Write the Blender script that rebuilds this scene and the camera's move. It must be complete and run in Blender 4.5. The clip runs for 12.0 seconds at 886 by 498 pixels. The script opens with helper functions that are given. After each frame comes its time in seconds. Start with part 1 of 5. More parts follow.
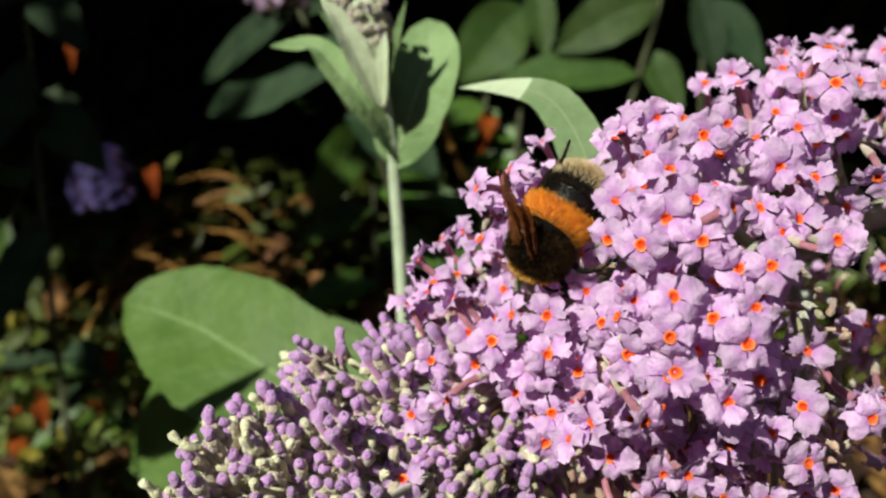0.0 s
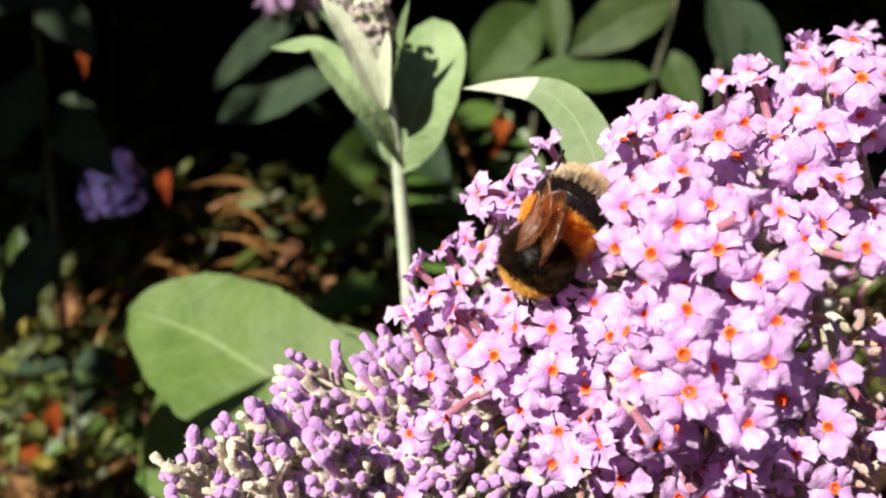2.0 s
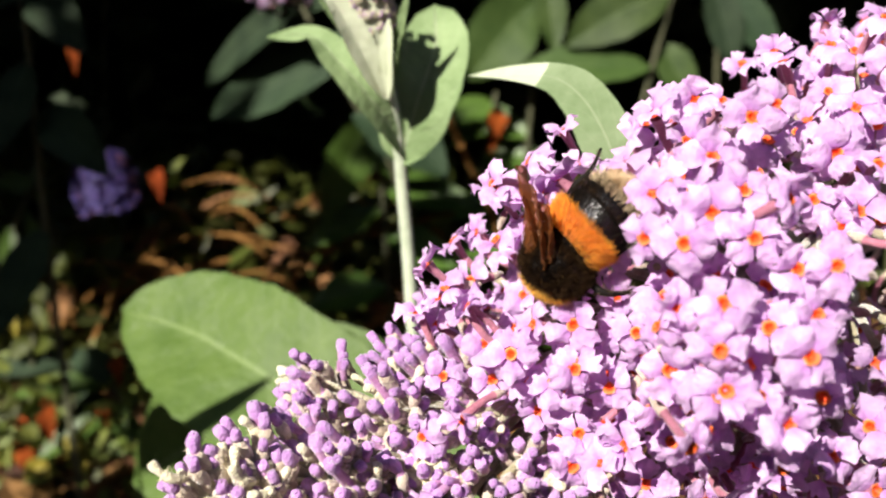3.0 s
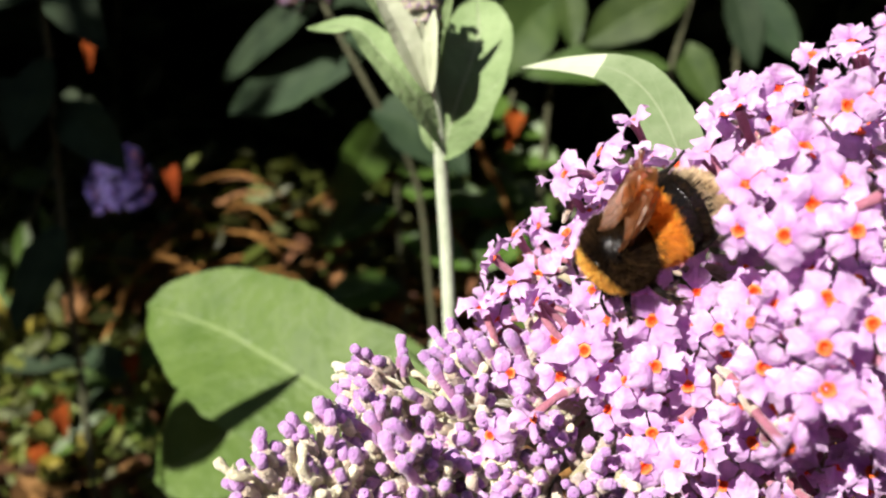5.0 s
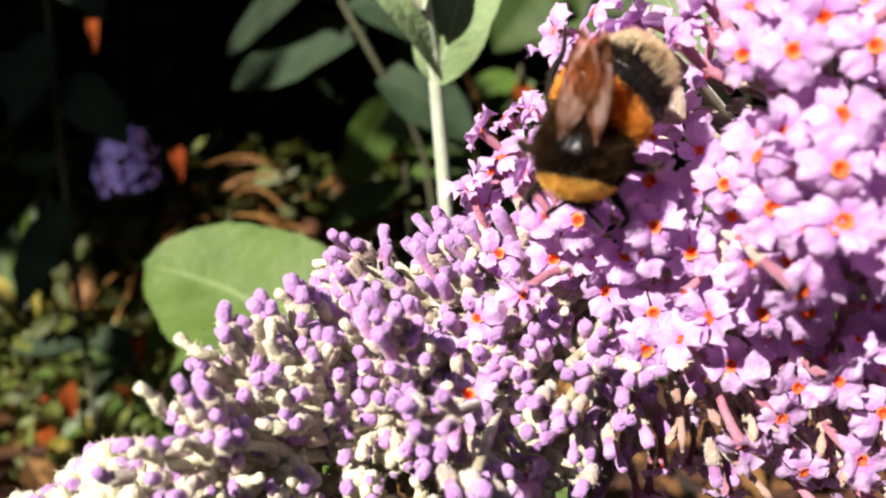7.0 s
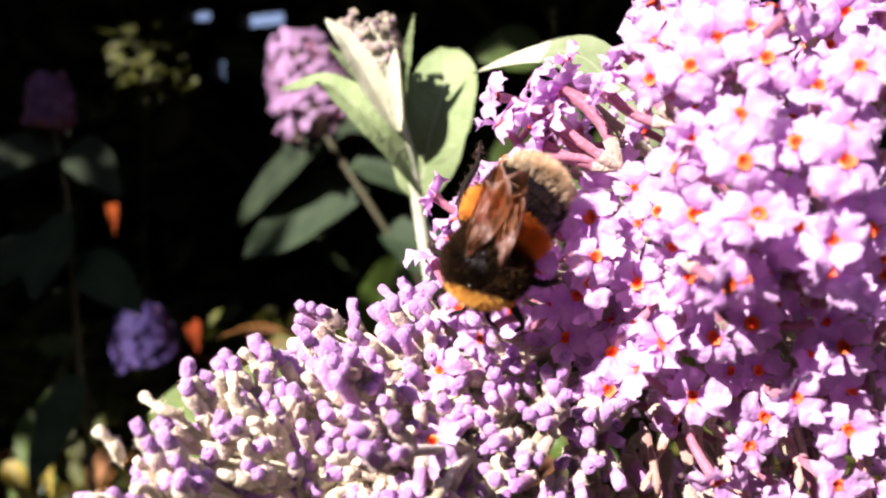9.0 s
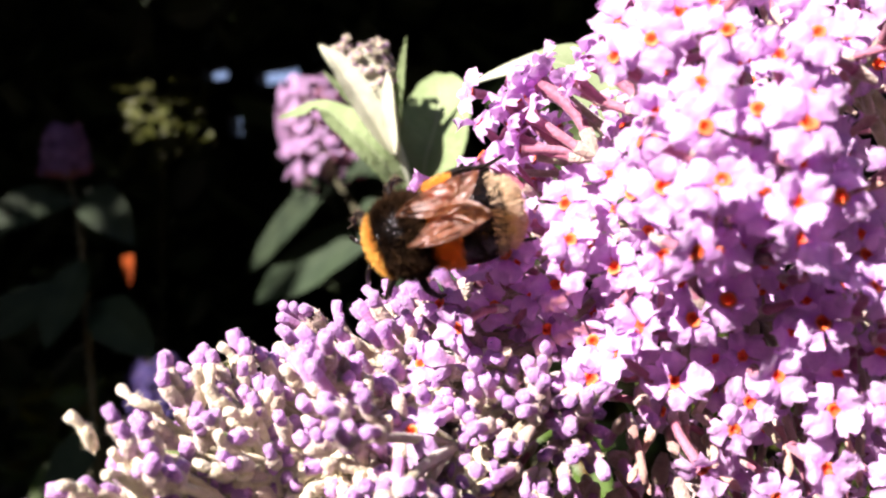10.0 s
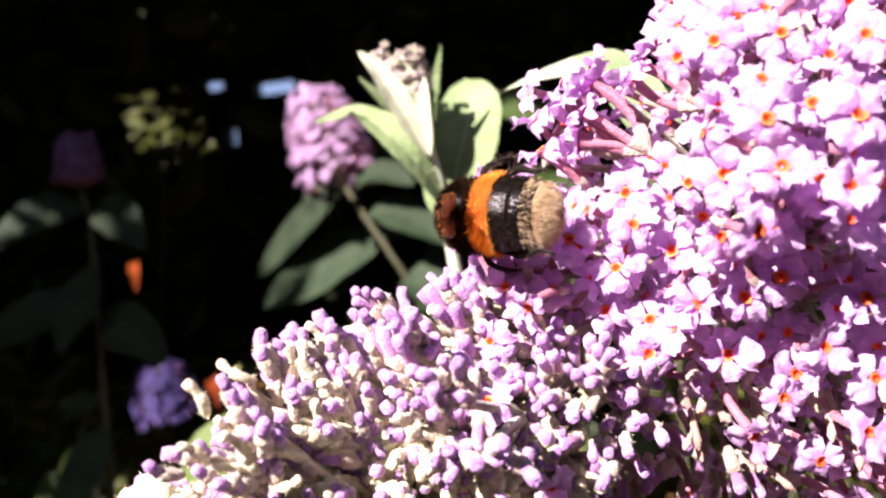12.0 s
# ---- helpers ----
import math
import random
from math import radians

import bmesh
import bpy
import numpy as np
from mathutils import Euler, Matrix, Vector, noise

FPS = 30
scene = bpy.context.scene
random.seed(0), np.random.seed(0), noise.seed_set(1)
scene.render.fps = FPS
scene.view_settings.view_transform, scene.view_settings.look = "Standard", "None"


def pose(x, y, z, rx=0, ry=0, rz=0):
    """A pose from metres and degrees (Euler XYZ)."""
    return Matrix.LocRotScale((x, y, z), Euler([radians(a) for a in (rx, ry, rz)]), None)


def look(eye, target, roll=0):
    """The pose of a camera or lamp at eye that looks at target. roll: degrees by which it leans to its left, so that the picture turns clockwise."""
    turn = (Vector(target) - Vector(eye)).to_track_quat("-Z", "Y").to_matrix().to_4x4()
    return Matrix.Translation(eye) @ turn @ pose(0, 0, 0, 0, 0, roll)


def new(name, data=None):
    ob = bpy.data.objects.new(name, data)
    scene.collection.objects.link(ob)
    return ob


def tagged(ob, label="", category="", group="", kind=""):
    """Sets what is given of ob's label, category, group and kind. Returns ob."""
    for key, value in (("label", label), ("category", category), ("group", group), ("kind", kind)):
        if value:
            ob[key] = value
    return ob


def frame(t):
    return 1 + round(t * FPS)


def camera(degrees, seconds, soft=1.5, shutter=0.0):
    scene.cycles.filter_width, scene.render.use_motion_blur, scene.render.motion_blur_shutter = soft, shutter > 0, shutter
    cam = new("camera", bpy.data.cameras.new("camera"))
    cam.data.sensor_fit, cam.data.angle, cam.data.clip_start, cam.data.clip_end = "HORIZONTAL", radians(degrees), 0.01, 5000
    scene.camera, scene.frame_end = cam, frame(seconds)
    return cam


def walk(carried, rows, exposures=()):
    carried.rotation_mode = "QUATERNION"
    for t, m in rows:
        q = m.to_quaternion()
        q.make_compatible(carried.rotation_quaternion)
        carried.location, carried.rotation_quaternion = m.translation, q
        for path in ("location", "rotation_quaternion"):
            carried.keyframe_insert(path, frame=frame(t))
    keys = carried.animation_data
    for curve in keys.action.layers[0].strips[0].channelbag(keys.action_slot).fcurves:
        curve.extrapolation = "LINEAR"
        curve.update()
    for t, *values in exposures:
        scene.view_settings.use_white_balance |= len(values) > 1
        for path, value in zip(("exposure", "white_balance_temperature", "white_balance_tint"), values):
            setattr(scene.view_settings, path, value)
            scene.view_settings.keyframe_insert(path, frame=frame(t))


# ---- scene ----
cam = camera(54.7, 12.0, soft=2.2)
cam.data.dof.use_dof = True
cam.data.dof.focus_distance = 0.099
cam.data.dof.aperture_fstop = 26.0

# One unit of the plan is a sixteenth of a metre; the soil lies at height GROUND of the plan.
S = 1 / 16
GROUND = 9.6


def P(x, y, z):
    """A place of the plan in metres."""
    return Vector((x * S, y * S, (z - GROUND) * S))


# seconds, place in the plan, yaw to the left, pitch up, roll
PATH = [
    (0, 0.1712, 0.2482, 13.9386, 3.103, -12.277, 1.131),
    (0.5, 0.2110, 0.2984, 13.8932, 3.765, -12.276, 0.974),
    (1, 0.1552, 0.3034, 13.9012, 3.604, -12.334, 0.999),
    (1.5, 0.1690, 0.3272, 13.9138, 3.847, -12.174, 0.699),
    (2, 0.2002, 0.3502, 13.9272, 4.256, -12.028, 0.637),
    (2.5, 0.1616, 0.3724, 13.9430, 3.838, -12.041, 0.562),
    (3, 0.1594, 0.4342, 13.9016, 3.832, -12.251, 0.146),
    (3.5, 0.1226, 0.4716, 13.8770, 4.574, -12.293, 0.049),
    (5.5, 0.0326, 0.4676, 13.8776, 3.966, -12.218, 0.621),
    (6, 0.0692, 0.4874, 13.8438, 3.763, -12.645, 0.454),
    (6.5, 0.0788, 0.5436, 13.7438, 4.441, -13.255, 0.651),
    (8.5, 0.1730, 0.4974, 13.4502, 6.264, -3.216, -4.373),
    (9, 0.1980, 0.4710, 13.4392, 6.122, -0.605, -4.320),
    (9.5, 0.1886, 0.4532, 13.3712, 6.565, 1.081, -5.065),
    (10, 0.2584, 0.4784, 13.3292, 7.096, 3.058, -5.553),
    (10.5, 0.1748, 0.4564, 13.3028, 6.667, 3.791, -5.154),
    (11, 0.1678, 0.4270, 13.2990, 6.821, 3.691, -5.758),
    (11.5, 0.1768, 0.3954, 13.2752, 6.823, 3.782, -5.559),
    (12, 0.1288, 0.3428, 13.2930, 6.385, 3.707, -5.795),
]


def stand(x, y, z, yaw, pitch, roll):
    p = P(x, y, z)
    return pose(p.x, p.y, p.z, 0, 0, yaw) @ pose(0, 0, 0, 90 + pitch) @ pose(0, 0, 0, 0, 0, roll)


walk(cam, [(t, stand(*row)) for t, *row in PATH],
     exposures=[(0.0, 0.33, 6500, -6), (0.6, 0.93, 6500, 13), (6.5, 1.03, 6500, 14), (8.5, 1.42, 6500, 32), (12.0, 1.78, 6500, 32)])

# ---- light ----
SUN_EL, SUN_AZ = 36.0, -33.0     # degrees above the horizon; degrees to the right of straight behind the first view
world = bpy.data.worlds.new("sky")
scene.world = world
world.use_nodes = True
wn = world.node_tree.nodes
sky = wn.new("ShaderNodeTexSky")
sky.sky_type = "NISHITA"
sky.sun_disc = False
sky.sun_elevation = radians(SUN_EL)
sky.sun_rotation = radians(180 - SUN_AZ)
wn["Background"].inputs["Strength"].default_value = 0.05
world.node_tree.links.new(sky.outputs[0], wn["Background"].inputs["Color"])
lamp = bpy.data.lights.new("sun", "SUN")
lamp.energy, lamp.angle, lamp.color = 5.0, radians(0.55), (1.0, 0.95, 0.86)
sun = new("sun", lamp)
to_sun = Vector((math.sin(radians(SUN_AZ)) * math.cos(radians(SUN_EL)),
                 -math.cos(radians(SUN_AZ)) * math.cos(radians(SUN_EL)), math.sin(radians(SUN_EL))))
sun.matrix_world = look(to_sun * 5, (0, 0, 0))

# ---- materials ----
def material(name, dark, light, scale, rough=0.6, bump=0.0, through_light=0.0, sheen=0.0, spread=0.0, island=False, gloss=0.5, fine=6.0):
    """A surface whose colour wanders between two tones at two scales, with fine relief. spread: difference from piece to piece.
    through_light: share of light that passes a thin leaf or petal."""
    m = bpy.data.materials.new(name)
    m.use_nodes = True
    n, l = m.node_tree.nodes, m.node_tree.links
    bsdf, out = n["Principled BSDF"], n["Material Output"]
    place = n.new("ShaderNodeTexCoord")
    coarse, grain = n.new("ShaderNodeTexNoise"), n.new("ShaderNodeTexNoise")
    coarse.inputs["Scale"].default_value, grain.inputs["Scale"].default_value = scale, scale * fine
    coarse.inputs["Detail"].default_value = 3
    for tex in (coarse, grain):
        l.new(place.outputs["Object"], tex.inputs["Vector"])
    both = n.new("ShaderNodeMath")
    both.operation = "MULTIPLY_ADD"
    both.inputs[1].default_value = 0.45
    l.new(grain.outputs["Fac"], both.inputs[0])
    half = n.new("ShaderNodeMath")
    half.operation = "MULTIPLY_ADD"
    half.inputs[1].default_value, half.inputs[2].default_value = 1.6, -0.55
    l.new(coarse.outputs["Fac"], half.inputs[0])
    l.new(half.outputs[0], both.inputs[2])
    mix = n.new("ShaderNodeMix")
    mix.data_type = "RGBA"
    mix.inputs["A"].default_value, mix.inputs["B"].default_value = (*dark, 1), (*light, 1)
    l.new(both.outputs[0], mix.inputs["Factor"])
    colour = mix.outputs["Result"]
    if spread:
        if island:
            any_ = n.new("ShaderNodeNewGeometry").outputs["Random Per Island"]
        else:
            any_ = n.new("ShaderNodeObjectInfo").outputs["Random"]
        value = n.new("ShaderNodeMath")
        value.operation = "MULTIPLY_ADD"
        value.inputs[1].default_value, value.inputs[2].default_value = 2 * spread, 1 - spread
        l.new(any_, value.inputs[0])
        hue = n.new("ShaderNodeMath")
        hue.operation = "MULTIPLY_ADD"
        hue.inputs[1].default_value, hue.inputs[2].default_value = 0.05 * spread, 0.5 - 0.025 * spread
        l.new(any_, hue.inputs[0])
        hsv = n.new("ShaderNodeHueSaturation")
        l.new(value.outputs[0], hsv.inputs["Value"])
        l.new(hue.outputs[0], hsv.inputs["Hue"])
        l.new(colour, hsv.inputs["Color"])
        colour = hsv.outputs["Color"]
    l.new(colour, bsdf.inputs["Base Color"])
    bsdf.inputs["Roughness"].default_value = rough
    bsdf.inputs["Specular IOR Level"].default_value = gloss
    bsdf.inputs["Sheen Weight"].default_value = sheen
    if bump:
        b = n.new("ShaderNodeBump")
        b.inputs["Strength"].default_value, b.inputs["Distance"].default_value = bump, 0.0004
        l.new(grain.outputs["Fac"], b.inputs["Height"])
        l.new(b.outputs[0], bsdf.inputs["Normal"])
    if through_light:
        passing, blend = n.new("ShaderNodeBsdfTranslucent"), n.new("ShaderNodeMixShader")
        l.new(colour, passing.inputs["Color"])
        blend.inputs[0].default_value = through_light
        l.new(bsdf.outputs[0], blend.inputs[1])
        l.new(passing.outputs[0], blend.inputs[2])
        l.new(blend.outputs[0], out.inputs["Surface"])
    return m


def leaf_material(name, dark, light, vein, rough=0.6, through_light=0.2, spread=0.15, relief=0.5, pairs=9.0):
    """A leaf blade: two greens, pale midrib and side veins along the blade's own length and width, fine felt."""
    m = material(name, dark, light, 90, rough, 0.0, through_light, 0.0, spread, gloss=0.3)
    n, l = m.node_tree.nodes, m.node_tree.links
    bsdf = n["Principled BSDF"]
    uv, sep = n.new("ShaderNodeUVMap"), n.new("ShaderNodeSeparateXYZ")
    l.new(uv.outputs[0], sep.inputs[0])

    def op(kind, a, b=None, c=None):
        x = n.new("ShaderNodeMath")
        x.operation = kind
        for i, v in enumerate((a, b, c)):
            if v is None:
                continue
            if isinstance(v, (int, float)):
                x.inputs[i].default_value = v
            else:
                l.new(v, x.inputs[i])
        return x.outputs[0]

    across = op("ABSOLUTE", op("SUBTRACT", sep.outputs["Y"], 0.5))
    rib = op("SMOOTH_MIN", 1.0, op("MAXIMUM", op("MULTIPLY_ADD", across, -38.0, 1.15), 0.0), 0.1)
    warp = n.new("ShaderNodeTexNoise")
    warp.inputs["Scale"].default_value = 130
    l.new(n["Texture Coordinate"].outputs["Object"], warp.inputs["Vector"])
    line = op("MULTIPLY_ADD", across, -3.2, op("MULTIPLY", sep.outputs["X"], pairs))
    wave = op("PINGPONG", op("MULTIPLY_ADD", warp.outputs["Fac"], 0.9, line), 0.5)
    side = op("MAXIMUM", op("MULTIPLY_ADD", wave, -9.0, 0.75), 0.0)
    veins = op("MINIMUM", op("MULTIPLY_ADD", side, 0.26, rib), 1.0)
    mix = n.new("ShaderNodeMix")
    mix.data_type = "RGBA"
    mix.inputs["B"].default_value = (*vein, 1)
    link = bsdf.inputs["Base Color"].links[0]
    source = link.from_socket
    l.new(source, mix.inputs["A"])
    l.new(op("MULTIPLY", veins, 0.7), mix.inputs["Factor"])
    l.new(mix.outputs["Result"], bsdf.inputs["Base Color"])
    felt, crinkle = n.new("ShaderNodeTexNoise"), n.new("ShaderNodeTexNoise")
    crinkle.inputs["Scale"].default_value = 260
    l.new(n["Texture Coordinate"].outputs["Object"], crinkle.inputs["Vector"])
    felt.inputs["Scale"].default_value = 900
    l.new(n["Texture Coordinate"].outputs["Object"], felt.inputs["Vector"])
    b = n.new("ShaderNodeBump")
    b.inputs["Strength"].default_value, b.inputs["Distance"].default_value = relief, 0.0006
    l.new(op("MULTIPLY_ADD", crinkle.outputs["Fac"], 1.3, op("MULTIPLY_ADD", felt.outputs["Fac"], 0.4, op("MULTIPLY", veins, -0.5))), b.inputs["Height"])
    l.new(b.outputs[0], bsdf.inputs["Normal"])
    return m


def toned(m, stops, reach, wander=0.12):
    """Lay tones over a material by the distance from the piece's own origin, blurred by a little noise; stops: share of reach, colour, cover."""
    n, l = m.node_tree.nodes, m.node_tree.links
    place, far, ramp, mix = n["Texture Coordinate"], n.new("ShaderNodeVectorMath"), n.new("ShaderNodeValToRGB"), n.new("ShaderNodeMix")
    tex, add = n.new("ShaderNodeTexNoise"), n.new("ShaderNodeMath")
    tex.inputs["Scale"].default_value = 1.3 / reach
    l.new(place.outputs["Object"], tex.inputs["Vector"])
    far.operation = "LENGTH"
    l.new(place.outputs["Object"], far.inputs[0])
    scaled = n.new("ShaderNodeMath")
    scaled.operation = "MULTIPLY_ADD"
    scaled.inputs[1].default_value, scaled.inputs[2].default_value = 1 / reach, -wander / 2
    l.new(far.outputs["Value"], scaled.inputs[0])
    add.operation = "MULTIPLY_ADD"
    add.inputs[1].default_value = wander
    l.new(tex.outputs["Fac"], add.inputs[0])
    l.new(scaled.outputs[0], add.inputs[2])
    l.new(add.outputs[0], ramp.inputs[0])
    for k, (at, colour, cover) in enumerate(stops):
        e = ramp.color_ramp.elements[k] if k < 2 else ramp.color_ramp.elements.new(at)
        e.position, e.color = at, (*colour, cover)
    mix.data_type = "RGBA"
    for link in list(l):
        if link.to_socket.name in ("Base Color", "Color") and link.to_node.bl_idname in ("ShaderNodeBsdfPrincipled", "ShaderNodeBsdfTranslucent"):
            source, target = link.from_socket, link.to_socket
            l.new(source, mix.inputs["A"])
            l.new(mix.outputs["Result"], target)
    l.new(ramp.outputs["Color"], mix.inputs["B"])
    l.new(ramp.outputs["Alpha"], mix.inputs["Factor"])
    return m


def deep(m, power=1.3):
    """Light that has passed a petal is more saturated than light thrown back by it."""
    n, l = m.node_tree.nodes, m.node_tree.links
    gamma, target = n.new("ShaderNodeGamma"), n["Translucent BSDF"].inputs["Color"]
    gamma.inputs["Gamma"].default_value = power
    l.new(target.links[0].from_socket, gamma.inputs["Color"])
    l.new(gamma.outputs[0], target)
    return m


FLORET = 0.0468 * S      # from the middle of a floret to the end of a lobe
LILAC, LILAC_PALE = (0.62, 0.33, 0.70), (0.93, 0.72, 0.93)
PETAL = deep(toned(material("petal_lilac", LILAC, LILAC_PALE, 320, 0.6, 0.6, 0.42, 0.1, 0.20, gloss=0.25),
                   ((0.0, (0.62, 0.24, 0.66), 0.75), (0.34, (0.62, 0.27, 0.70), 0.6), (0.72, (0.8, 0.5, 0.84), 0.0)), FLORET, 0.3))
# blue-violet petals, their deep shade put into the tones
PETAL_BLUE_SHADE = material("petal_blue_violet_shade", (0.030, 0.018, 0.115), (0.070, 0.045, 0.205), 260, 0.6, 0.3, 0.35, 0.1, 0.16)
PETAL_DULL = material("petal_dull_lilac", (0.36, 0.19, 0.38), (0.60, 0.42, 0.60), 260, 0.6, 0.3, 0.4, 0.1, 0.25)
# purple petals darkened in colour to stand for the shade they are in
PETAL_SHADE = material("petal_purple_painted_shade", (0.16, 0.07, 0.17), (0.34, 0.19, 0.36), 260, 0.7, 0.3, 0.35, 0.1, 0.3)
THROAT = toned(material("throat_orange", (0.80, 0.10, 0.01), (0.95, 0.26, 0.02), 900, 0.6, 0.2, 0.1, 0, 0.12),
               ((0.0, (0.34, 0.016, 0.004), 0.95), (0.38, (0.72, 0.05, 0.006), 0.95), (0.74, (0.84, 0.14, 0.012), 0.95), (0.92, (0.84, 0.27, 0.08), 0.95), (1.0, (0.74, 0.36, 0.40), 0.95)), FLORET * 0.27, 0.5)
TUBE = material("floret_tube", (0.24, 0.06, 0.10), (0.47, 0.19, 0.25), 500, 0.6, 0.5, 0.1, 0.3, 0.2)
BUDHEAD = material("bud_lilac", (0.34, 0.14, 0.41), (0.62, 0.36, 0.68), 420, 0.75, 0.8, 0.12, 0.5, 0.22, gloss=0.2)
BUDTUBE = material("bud_tube", (0.34, 0.12, 0.30), (0.58, 0.31, 0.54), 480, 0.7, 0.6, 0.1, 0.4, 0.2, gloss=0.2)
CALYX = material("woolly_calyx", (0.30, 0.21, 0.15), (0.62, 0.52, 0.40), 600, 0.9, 0.9, 0.05, 0.6, 0.2)
CALYX_PALE = material("pale_woolly_calyx", (0.40, 0.31, 0.22), (0.74, 0.65, 0.50), 600, 0.9, 0.9, 0.05, 0.6, 0.2)
CREAM = material("young_bud_cream", (0.60, 0.55, 0.33), (0.90, 0.85, 0.61), 500, 0.9, 0.9, 0.15, 0.6, 0.15)
STALK = material("stalk_green", (0.22, 0.20, 0.11), (0.42, 0.38, 0.24), 500, 0.8, 0.6, 0.0, 0.5, 0.1)
# darker copy of the stalk, with the shade of the back shoots in its colour
STALK_SHADE = material("stalk_painted_shade", (0.05, 0.055, 0.025), (0.10, 0.10, 0.05), 300, 0.85, 0.5)
STEM = material("felted_stem", (0.34, 0.40, 0.26), (0.56, 0.62, 0.46), 300, 0.85, 0.6, 0.0, 0.5)
LEAF = leaf_material("leaf_grey_green", (0.062, 0.118, 0.018), (0.120, 0.190, 0.042), (0.21, 0.29, 0.11), 0.55, 0.18, 0.08, 0.9)
LEAF_PALE = leaf_material("leaf_felted_pale", (0.13, 0.20, 0.075), (0.27, 0.36, 0.175), (0.38, 0.44, 0.28), 0.8, 0.15, 0.06, 0.9, 7.0)
LEAF_FELT = leaf_material("leaf_felted", (0.10, 0.155, 0.06), (0.26, 0.33, 0.19), (0.29, 0.35, 0.21), 0.85, 0.15, 0.06, 0.45, 7.0)
SPIKE_FELT = leaf_material("young_spike_white_felt", (0.50, 0.55, 0.37), (0.72, 0.77, 0.57), (0.71, 0.75, 0.56), 0.9, 0.12, 0.06, 0.4, 9.0)
LEAF_UNDER = leaf_material("leaf_white_felt_underside", (0.33, 0.39, 0.25), (0.54, 0.59, 0.43), (0.57, 0.62, 0.48), 0.9, 0.12, 0.06, 0.4, 7.0)
# leaves of the back shoots: their shade is mixed into the green
LEAF_SHADE = leaf_material("leaf_green_painted_shade", (0.011, 0.027, 0.011), (0.030, 0.054, 0.022), (0.045, 0.072, 0.036), 0.75, 0.15, 0.2)
LEAF_MID = leaf_material("leaf_mid_green", (0.026, 0.056, 0.009), (0.060, 0.100, 0.022), (0.09, 0.135, 0.045), 0.6, 0.2, 0.25)
LEAF_FRESH = leaf_material("leaf_fresh_green", (0.045, 0.09, 0.014), (0.09, 0.16, 0.028), (0.13, 0.2, 0.06), 0.4, 0.25, 0.25)
LEAF_OLIVE = leaf_material("leaf_olive", (0.030, 0.040, 0.004), (0.075, 0.088, 0.010), (0.16, 0.17, 0.05), 0.5, 0.25, 0.3)
LEAF_YELLOW = leaf_material("leaf_yellowing", (0.20, 0.16, 0.02), (0.32, 0.27, 0.04), (0.5, 0.45, 0.2), 0.5, 0.2, 0.1)
DRY = material("dry_leaf", (0.11, 0.045, 0.014), (0.30, 0.14, 0.05), 60, 0.85, 0.4, 0.1, 0, 0.3)
DRY_RED = material("dry_leaf_rust", (0.13, 0.022, 0.004), (0.26, 0.055, 0.008), 60, 0.85, 0.4, 0.1, 0, 0.2, gloss=0.1)
STRAW = material("dry_straw", (0.10, 0.042, 0.010), (0.30, 0.155, 0.045), 90, 0.9, 0.4, gloss=0.1)
SOIL = material("soil", (0.018, 0.012, 0.008), (0.055, 0.036, 0.022), 14, 0.95, 0.9, fine=9)
LITTER = material("leaf_litter", (0.05, 0.020, 0.006), (0.18, 0.075, 0.022), 40, 0.9, 0.3, 0.05, 0, 0.75, True)
WEED = material("weed_green", (0.05, 0.08, 0.012), (0.20, 0.22, 0.035), 30, 0.6, 0.2, 0.2, 0, 0.6, True)
UNDERGROWTH = material("undergrowth", (0.022, 0.045, 0.005), (0.10, 0.10, 0.014), 8, 0.55, 0.1, 0.2, 0, 0.6, True)
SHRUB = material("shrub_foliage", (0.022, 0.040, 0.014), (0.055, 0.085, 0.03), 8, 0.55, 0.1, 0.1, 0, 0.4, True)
SPENT = material("withered_floret", (0.28, 0.13, 0.10), (0.55, 0.37, 0.27), 500, 0.85, 0.8, 0.05, 0.3, 0.25)
WALL = material("sky_blocker_dark", (0.035, 0.03, 0.025), (0.06, 0.05, 0.042), 4, 0.95, 0.3)
# near-black for the backdrop sheet: shade given as a colour
PAINTED_SHADE = material("painted_distant_shade", (0.004, 0.006, 0.004), (0.012, 0.016, 0.009), 3, 0.95)
BLACK = material("bee_black", (0.003, 0.0025, 0.002), (0.008, 0.006, 0.005), 700, 0.26, 0.25, gloss=0.35)
SKIN = material("bee_skin", (0.004, 0.003, 0.002), (0.010, 0.007, 0.005), 700, 0.7, 0.3, gloss=0.15)
FUR_BLACK = material("bee_fur_black", (0.003, 0.002, 0.0015), (0.014, 0.008, 0.004), 900, 0.7, 0, 0.0, 0.0, 0.5, True, 0.08)
FUR_BROWN = material("bee_fur_brown", (0.006, 0.003, 0.002), (0.052, 0.026, 0.010), 900, 0.7, 0, 0.05, 0.0, 0.6, True, 0.08)
FUR_ORANGE = material("bee_fur_orange", (0.72, 0.21, 0.006), (0.94, 0.42, 0.03), 700, 0.6, 0, 0.15, 0.2, 0.25, True)
FUR_BUFF = material("bee_fur_buff", (0.40, 0.25, 0.11), (0.86, 0.70, 0.46), 700, 0.6, 0, 0.15, 0.2, 0.3, True)
FUR_TAWNY = material("bee_fur_tawny", (0.66, 0.30, 0.02), (0.92, 0.56, 0.10), 700, 0.6, 0, 0.15, 0.2, 0.25, True)
ORANGE = material("bee_band_orange", (0.74, 0.27, 0.012), (0.90, 0.42, 0.03), 700, 0.5, 0.3)
BUFF = material("bee_tail_buff", (0.16, 0.09, 0.045), (0.34, 0.22, 0.12), 700, 0.6, 0.3)
